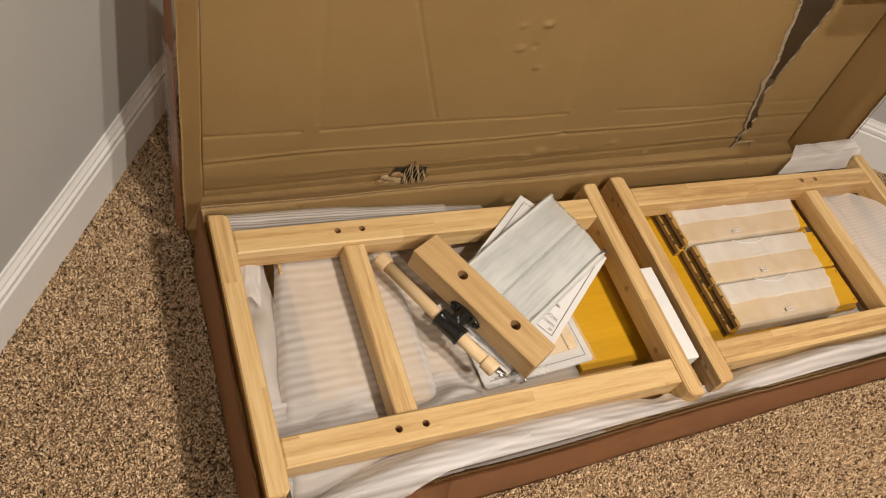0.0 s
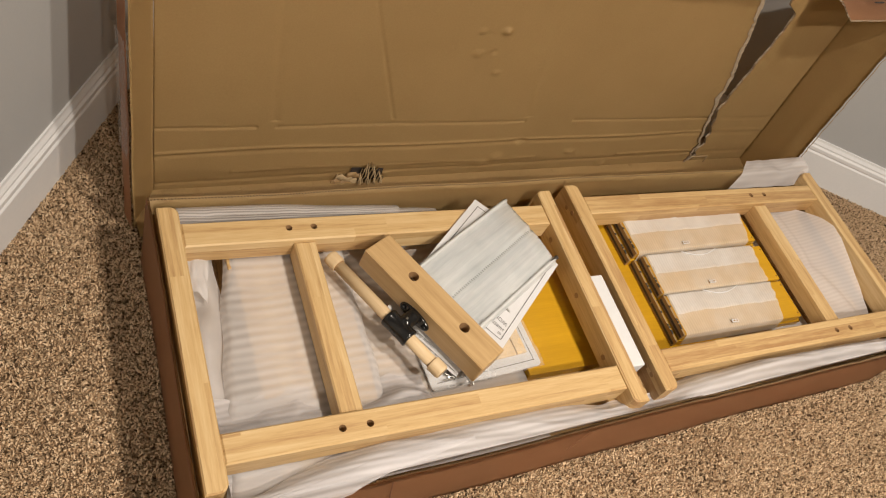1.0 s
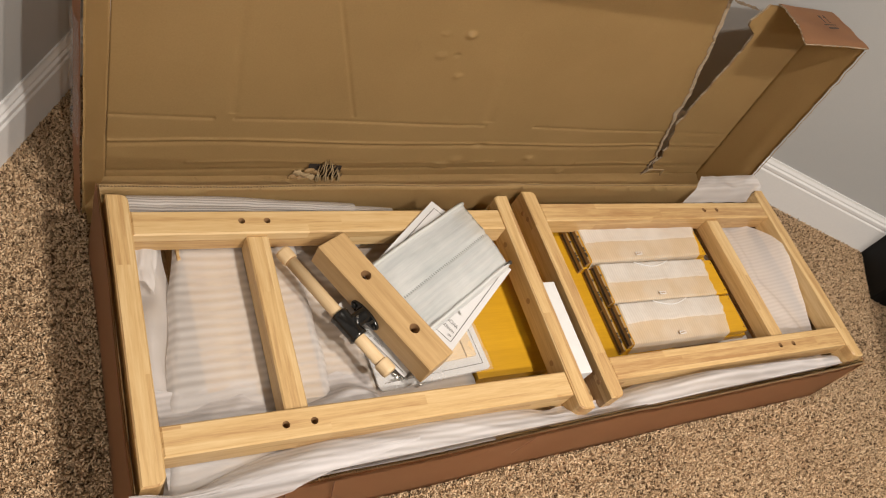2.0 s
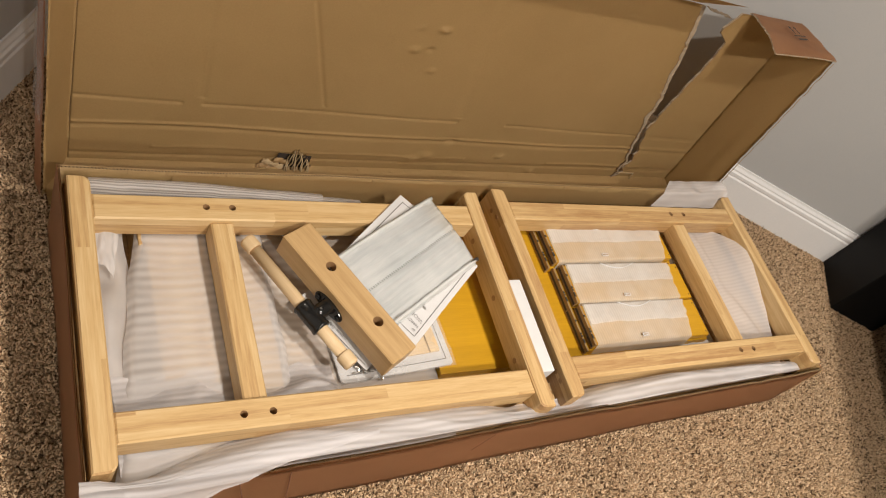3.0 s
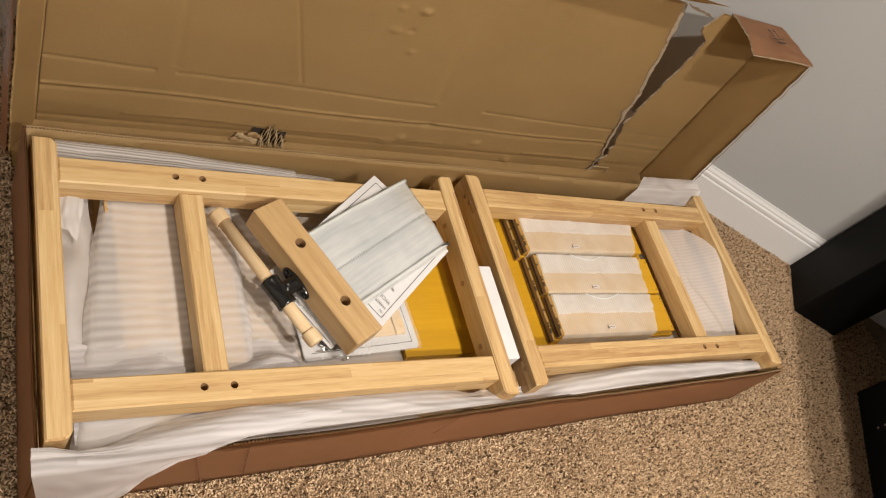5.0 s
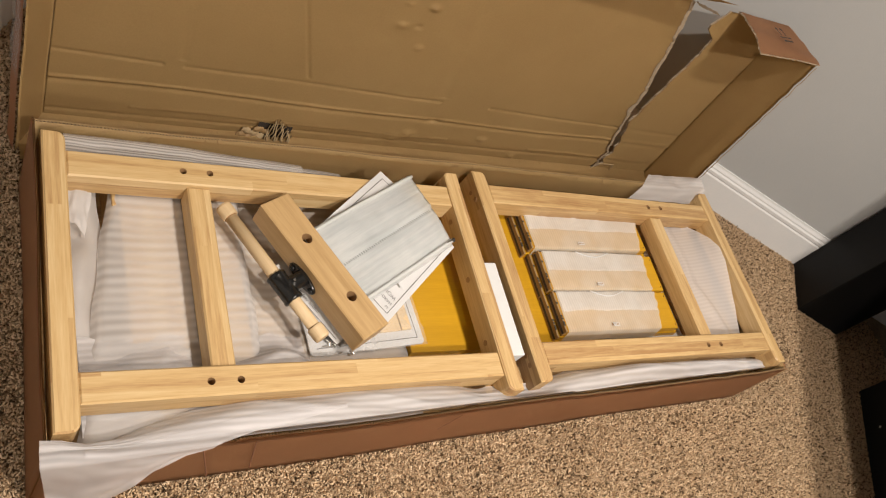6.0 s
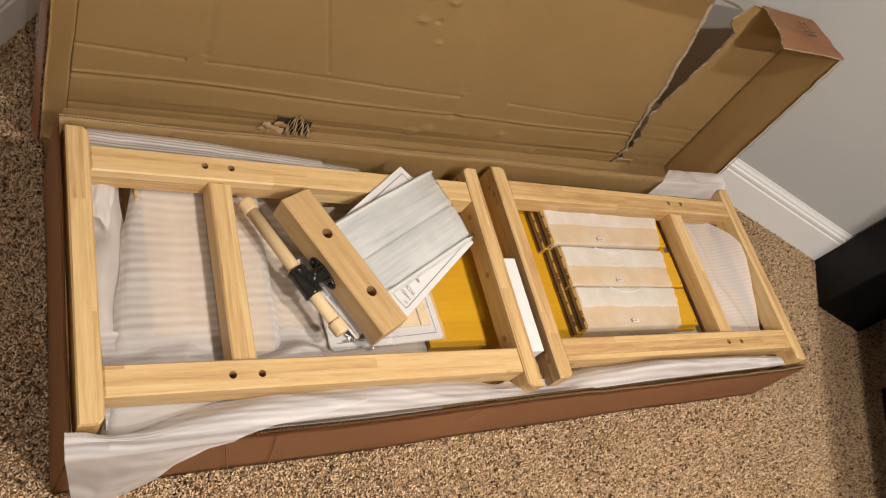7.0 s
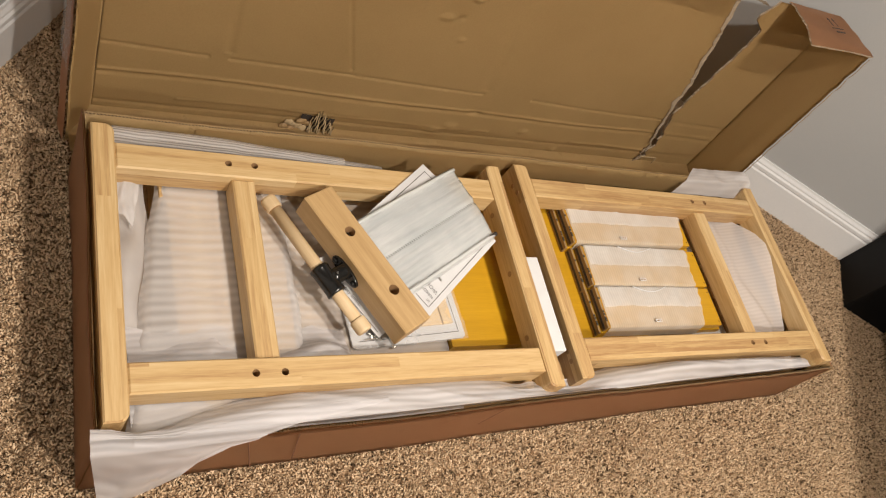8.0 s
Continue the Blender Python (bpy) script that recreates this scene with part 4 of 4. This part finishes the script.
def laid(ob, at):
    """Lays a flat mesh on the curved page."""
    m = ob.matrix_basis.copy()
    for v in ob.data.vertices:
        p = m @ v.co
        v.co = at(p.x, p.y, p.z)
    ob.matrix_basis = Matrix.Identity(4)
    return ob


def rule(parent, x0, y0, x1, y1, w, at):
    d = Vector((x1 - x0, y1 - y0, 0)).normalized()
    nx, ny = -d.y * w, d.x * w
    return part("border_line", sheet(lambda u, v: at(x0 + (x1 - x0) * u + nx * v, y0 + (y1 - y0) * u + ny * v, 0.0008), 24, 1), INK, parent, "thin dark border line")


for a in ((0.012, 0.012, 0.012, 0.207), (0.012, 0.012, 0.190, 0.012), (0.012, 0.207, 0.190, 0.207), (0.190, 0.012, 0.190, 0.207)):
    rule(cover, *a, 0.0011, cover_at)
for words, y, size in (("60", 0.1965, 0.0072), ("HARDV", 0.1855, 0.0086), ("WOI", 0.1715, 0.0108)):
    laid(text(words, size, pose(0.0165, y, 0.0008), cover), cover_at)
for dx, dy, a in ((0.040, 0.150, 0), (0.050, 0.143, 60), (0.046, 0.136, -20)):
    laid(part("line_drawing", box(-0.014, 0.014, -0.002, 0.002, 0.0006, 0.0010), STEEL, cover, "small grey line drawing", m=pose(dx, dy, 0, 0, 0, a)), cover_at)

SAFE = pose(0.344, 0.259, 0.141, 0, 0, -54.5)
safety = page(SAFE, 0.168, 0.14, "white leaflet with a printed heading, under the vise jaw", lambda u, v: 0.003 * math.sin(5 * u) + 0.004 * v)
text("Safety Instru", 0.0098, pose(0.058, 0.010, 0.0045), safety)
for k in range(3):
    part("printed_bar", box(0.02, 0.15, 0.026 + 0.006 * k, 0.0285 + 0.006 * k, 0.0055, 0.0058), STEEL, safety, "grey line of small print")
rule(safety, 0.004, 0.005, 0.16, 0.005, 0.0009, lambda x, y, lift: Vector((x, y, 0.003 * math.sin(25 * x) + lift)))

PA, PB, PC, PD = Vector((0.640, 0.446, 0.196)), Vector((0.705, 0.300, 0.181)), Vector((0.470, 0.168, 0.158)), Vector((0.395, 0.306, 0.172))


def pouch_fn(u, v, lift=0.0):
    """u from the outer edge towards the jaw, v across from the back to the front."""
    p = PA.lerp(PB, v).lerp(PD.lerp(PC, v), u)
    z = 0.0018 * math.sin(v * 3.1416 * 2) ** 2 + 0.002 * wob(u * 4, v * 3)
    z += 0.0022 * ridge(v - 0.03, 0.035) - 0.0024 * ridge(v - 0.50, 0.022) + 0.0012 * ridge(v - 0.44, 0.03) + 0.003 * ridge(v - 0.955, 0.035)
    z += 0.0007 * wob(u * 5, v * 26) + 0.0008 * wob(u * 9, v * 2, 4.0)
    p = p + Vector((0.002 * wob(v * 5, 3) * (1 - u), 0, 0))
    p.z = max(0.153, pile(p.x, p.y)) + 0.0065 + z + lift
    return p


pouch = empty("foam_pouch", pose(0, 0, 0), label="silvery translucent foam pouch with rolled edges, on the manual", category="pouch")
part("pouch_sheet", sheet(pouch_fn, 60, 110, 0.0016), POUCH, pouch, smooth=True)
for v0, r in ((0.035, 0.0038), (0.955, 0.0044)):
    pts = [pouch_fn(k / 24, v0, 0.002) for k in range(25)]
    part("rolled_edge", tube(pts, [r * (0.7 + 0.3 * math.sin(2.6 * k / 24 + 0.5)) for k in range(25)], 12), POUCH, pouch, "rolled shiny edge", smooth=True)
# solid dark cone for the shade inside the rolled edge's open end
part("mouth_shade", tube([pouch_fn(0.0, 0.955, 0.0025) + Vector((0.0035, 0.0012, 0)), pouch_fn(0.06, 0.945, 0.0045)], [0.0042, 0.0008], 10), INK, pouch, "dark plug for the shaded open end of the rolled edge")
for k in range(48):
    p = pouch_fn(0.04 + 0.0185 * k, 0.505, 0.0012)
    part("seam_crimp", box(-0.0010, 0.0010, -0.0022, 0.0022, 0, 0.0006, 0.0002), SEAM, pouch, m=Matrix.Translation(p) @ pose(0, 0, 0, 0, 0, 32))

BAG = pose(0.402, 0.110, 0.1165, 0, 0, 4.5)
bag = empty("hardware_bag", BAG, label="clear plastic hardware bag with white card, wooden blocks and chain", category="bag")
part("card", prism(rounded(0.0, 0.228, 0.0, 0.155, (0.008, 0.008, 0.008, 0.008)), 0.0, 0.002), PAPER, bag, "white backing card")
for a in ((0.012, 0.012, 0.216, 0.012), (0.216, 0.012, 0.216, 0.145)):
    rule(bag, *a, 0.0012, lambda x, y, lift: Vector((x, y, 0.0018 + lift)))
for x0, x1, zz in ((0.110, 0.1837, 0.0075), (0.1837 + 0.0015, 0.2058, 0.009)):
    part("wood_block", box(x0, x1, 0.0279, 0.135, 0.0025, zz, 0.0012), TURNED, bag, "small pale wooden block")
for k in range(16):
    r = []
    for j in range(13):
        a = 6.2832 * j / 12
        r.append((0.0042 * math.cos(a), 0.0028 * math.sin(a), 0))
    bm = bmesh.new()
    ring = [bm.verts.new(p) for p in r[:-1]]
    out = [bm.verts.new((p[0] * 1.5, p[1] * 1.6, 0.0006)) for p in r[:-1]]
    for j in range(12):
        bm.faces.new((ring[j], ring[(j + 1) % 12], out[(j + 1) % 12], out[j]))
    bmesh.ops.solidify(bm, geom=bm.faces[:], thickness=0.0012)
    part("chain_link", bm, STEEL, bag, "steel chain link", m=pose(0.030 + 0.0035 * k + 0.006 * math.sin(k * 1.9), 0.034 + 0.012 * math.sin(k * 0.8) - 0.001 * k, 0.005 + 0.001 * (k % 3), 30 * (k % 2), 20, 50 * k))
for k in range(7):
    part("screw", tube([(0, 0, 0), (0.018, 0, 0), (0.0185, 0, 0), (0.021, 0, 0)], [0.0012, 0.0018, 0.0036, 0.003], 10), STEEL, bag, "small steel screw", m=pose(0.022 + 0.008 * k, 0.014 + 0.007 * (k % 3), 0.006, 0, 0, 47 * k))
part("plastic_film", sheet(lambda u, v: Vector((-0.004 + 0.236 * u, -0.004 + 0.163 * v, 0.004 + 0.012 * math.sin(3.1 * u) * math.sin(3.1 * v) + 0.006 * wob(u * 9, v * 8) + 0.005 * abs(wob(u * 24, v * 19)))), 60, 46), CLEAR, bag, "crinkled clear plastic film", smooth=True)

# ---- black desk: pedestal against the wall, top and a front leg ----
desk = empty("desk", pose(2.067, 0.243, 0, 0, 0, -32.5), label="black laminate desk against the wall", category="desk")
part("pedestal", box(0.0, 0.165, 0.0, 0.192, -0.003, 0.70, 0.003), BLACK, desk)
part("desktop", box(-0.057, 1.25, -1.90, 0.19, 0.70, 0.73, 0.003), BLACK, desk)
side = part("desk_leg", box(0.233, 0.330, -1.10, -0.170, -0.003, 0.70, 0.003), BLACK, desk)
for k in range(2):
    part("screw_cap", tube([(0.2332, -0.312, 0.048 + 0.023 * k), (0.2320, -0.312, 0.048 + 0.023 * k)], [0.0035, 0.0035], 12), STEEL, side, "pale screw cap")

# ---- carpet pile: bent tufts over the stretch of floor in sight ----
def carpet_material():
    m, nt, b = nodes_of("carpet_yarn")
    geo = node(nt, "ShaderNodeNewGeometry")
    tc = node(nt, "ShaderNodeTexCoord")
    n1 = node(nt, "ShaderNodeTexNoise", Scale=5.0, Detail=3.0)
    n2 = node(nt, "ShaderNodeTexNoise", Scale=115.0, Detail=2.0, Roughness=0.5)
    for n in (n1, n2):
        nt.links.new(tc.outputs["Object"], n.inputs["Vector"])
    fac = math_node(nt, "ADD", math_node(nt, "MULTIPLY", geo.outputs["Random Per Island"], 0.56), math_node(nt, "MULTIPLY", n1.outputs["Fac"], 0.20))
    fac = math_node(nt, "ADD", fac, math_node(nt, "MULTIPLY", math_node(nt, "SUBTRACT", n2.outputs["Fac"], 0.30), 1.1))
    c = ramp(nt, fac, [(0.29, (0.10, 0.062, 0.035)), (0.41, (0.50, 0.35, 0.215)), (0.58, (0.66, 0.482, 0.312)), (0.90, (0.79, 0.61, 0.42))])
    nt.links.new(c.outputs["Color"], b.inputs["Base Color"])
    b.inputs["Roughness"].default_value = 0.9
    b.inputs["Specular IOR Level"].default_value = 0.15
    return m


def carpet_pile():
    rng = np.random.default_rng(7)
    step = 0.0038
    xs, ys = np.meshgrid(np.arange(-0.50, 2.42, step), np.arange(-0.52, 1.10, step))
    p = np.stack([xs.ravel(), ys.ravel()], 1) + rng.uniform(-0.5, 0.5, (xs.size, 2)) * step
    inside = (p[:, 0] > -0.006) & (p[:, 0] < 1.588) & (p[:, 1] > -0.038 + 0.0262 * p[:, 0]) & (p[:, 1] < 0.75)
    left = (p - np.array(CORNER[:2])) @ np.array((NL.x, NL.y)) > -0.012
    right = (p - np.array(CORNER[:2])) @ np.array((NR.x, NR.y)) > -0.012
    near = (p[:, 0] < 0.02) | (p[:, 1] < 0.05) | (p[:, 0] > 1.57)
    front = (p[:, 1] > -0.42) & ((p[:, 1] > -0.16) | (p[:, 0] > 0.2))
    p = p[~inside & ~left & ~right & near & front]
    n = len(p)
    lean = rng.uniform(0, 6.2832, n)
    tilt = rng.uniform(0.1, 1.0, n)
    length = rng.uniform(0.0052, 0.0090, n)
    rad = rng.uniform(0.0014, 0.0023, n)
    turn = lean + rng.uniform(-1.4, 1.4, n)
    d0 = np.stack([np.cos(lean), np.sin(lean)], 1)
    d1 = np.stack([np.cos(turn), np.sin(turn)], 1)
    base = np.concatenate([p, np.full((n, 1), -0.006)], 1)
    mid = base + np.concatenate([d0 * (tilt * length * 0.4)[:, None], (length * 0.72)[:, None]], 1)
    tip = mid + np.concatenate([d1 * (tilt * length * 0.75)[:, None], (length * (0.55 - 0.6 * tilt))[:, None]], 1)
    rings = []
    for c, r in ((base, 0.8), (mid, 1.15), (tip, 0.75)):
        for k in range(3):
            a = lean + 2.0944 * k
            o = np.stack([np.cos(a), np.sin(a), np.zeros(n)], 1)
            rings.append(c + o * (rad * r)[:, None])
    v = np.stack(rings, 1).reshape(-1, 3)
    faces = []
    for lv in (0, 3):
        for k in range(3):
            faces.append((lv + k, lv + (k + 1) % 3, lv + 3 + (k + 1) % 3, lv + 3 + k))
    q = (np.array(faces)[None] + (np.arange(n) * 9)[:, None, None]).reshape(-1)
    nf = n * len(faces)
    me = bpy.data.meshes.new("carpet_pile")
    me.vertices.add(len(v))
    me.vertices.foreach_set("co", v.astype(np.float32).ravel())
    me.loops.add(nf * 4)
    me.loops.foreach_set("vertex_index", q.astype(np.int32))
    me.polygons.add(nf)
    me.polygons.foreach_set("loop_start", (np.arange(nf) * 4).astype(np.int32))
    me.polygons.foreach_set("use_smooth", np.ones(nf, dtype=bool))
    me.update(calc_edges=True)
    me.validate()
    me.materials.append(carpet_material())
    tagged(new("carpet_pile", me), label="twisted tan and brown frieze carpet tufts", category="carpet", kind="stuff")


carpet_pile()
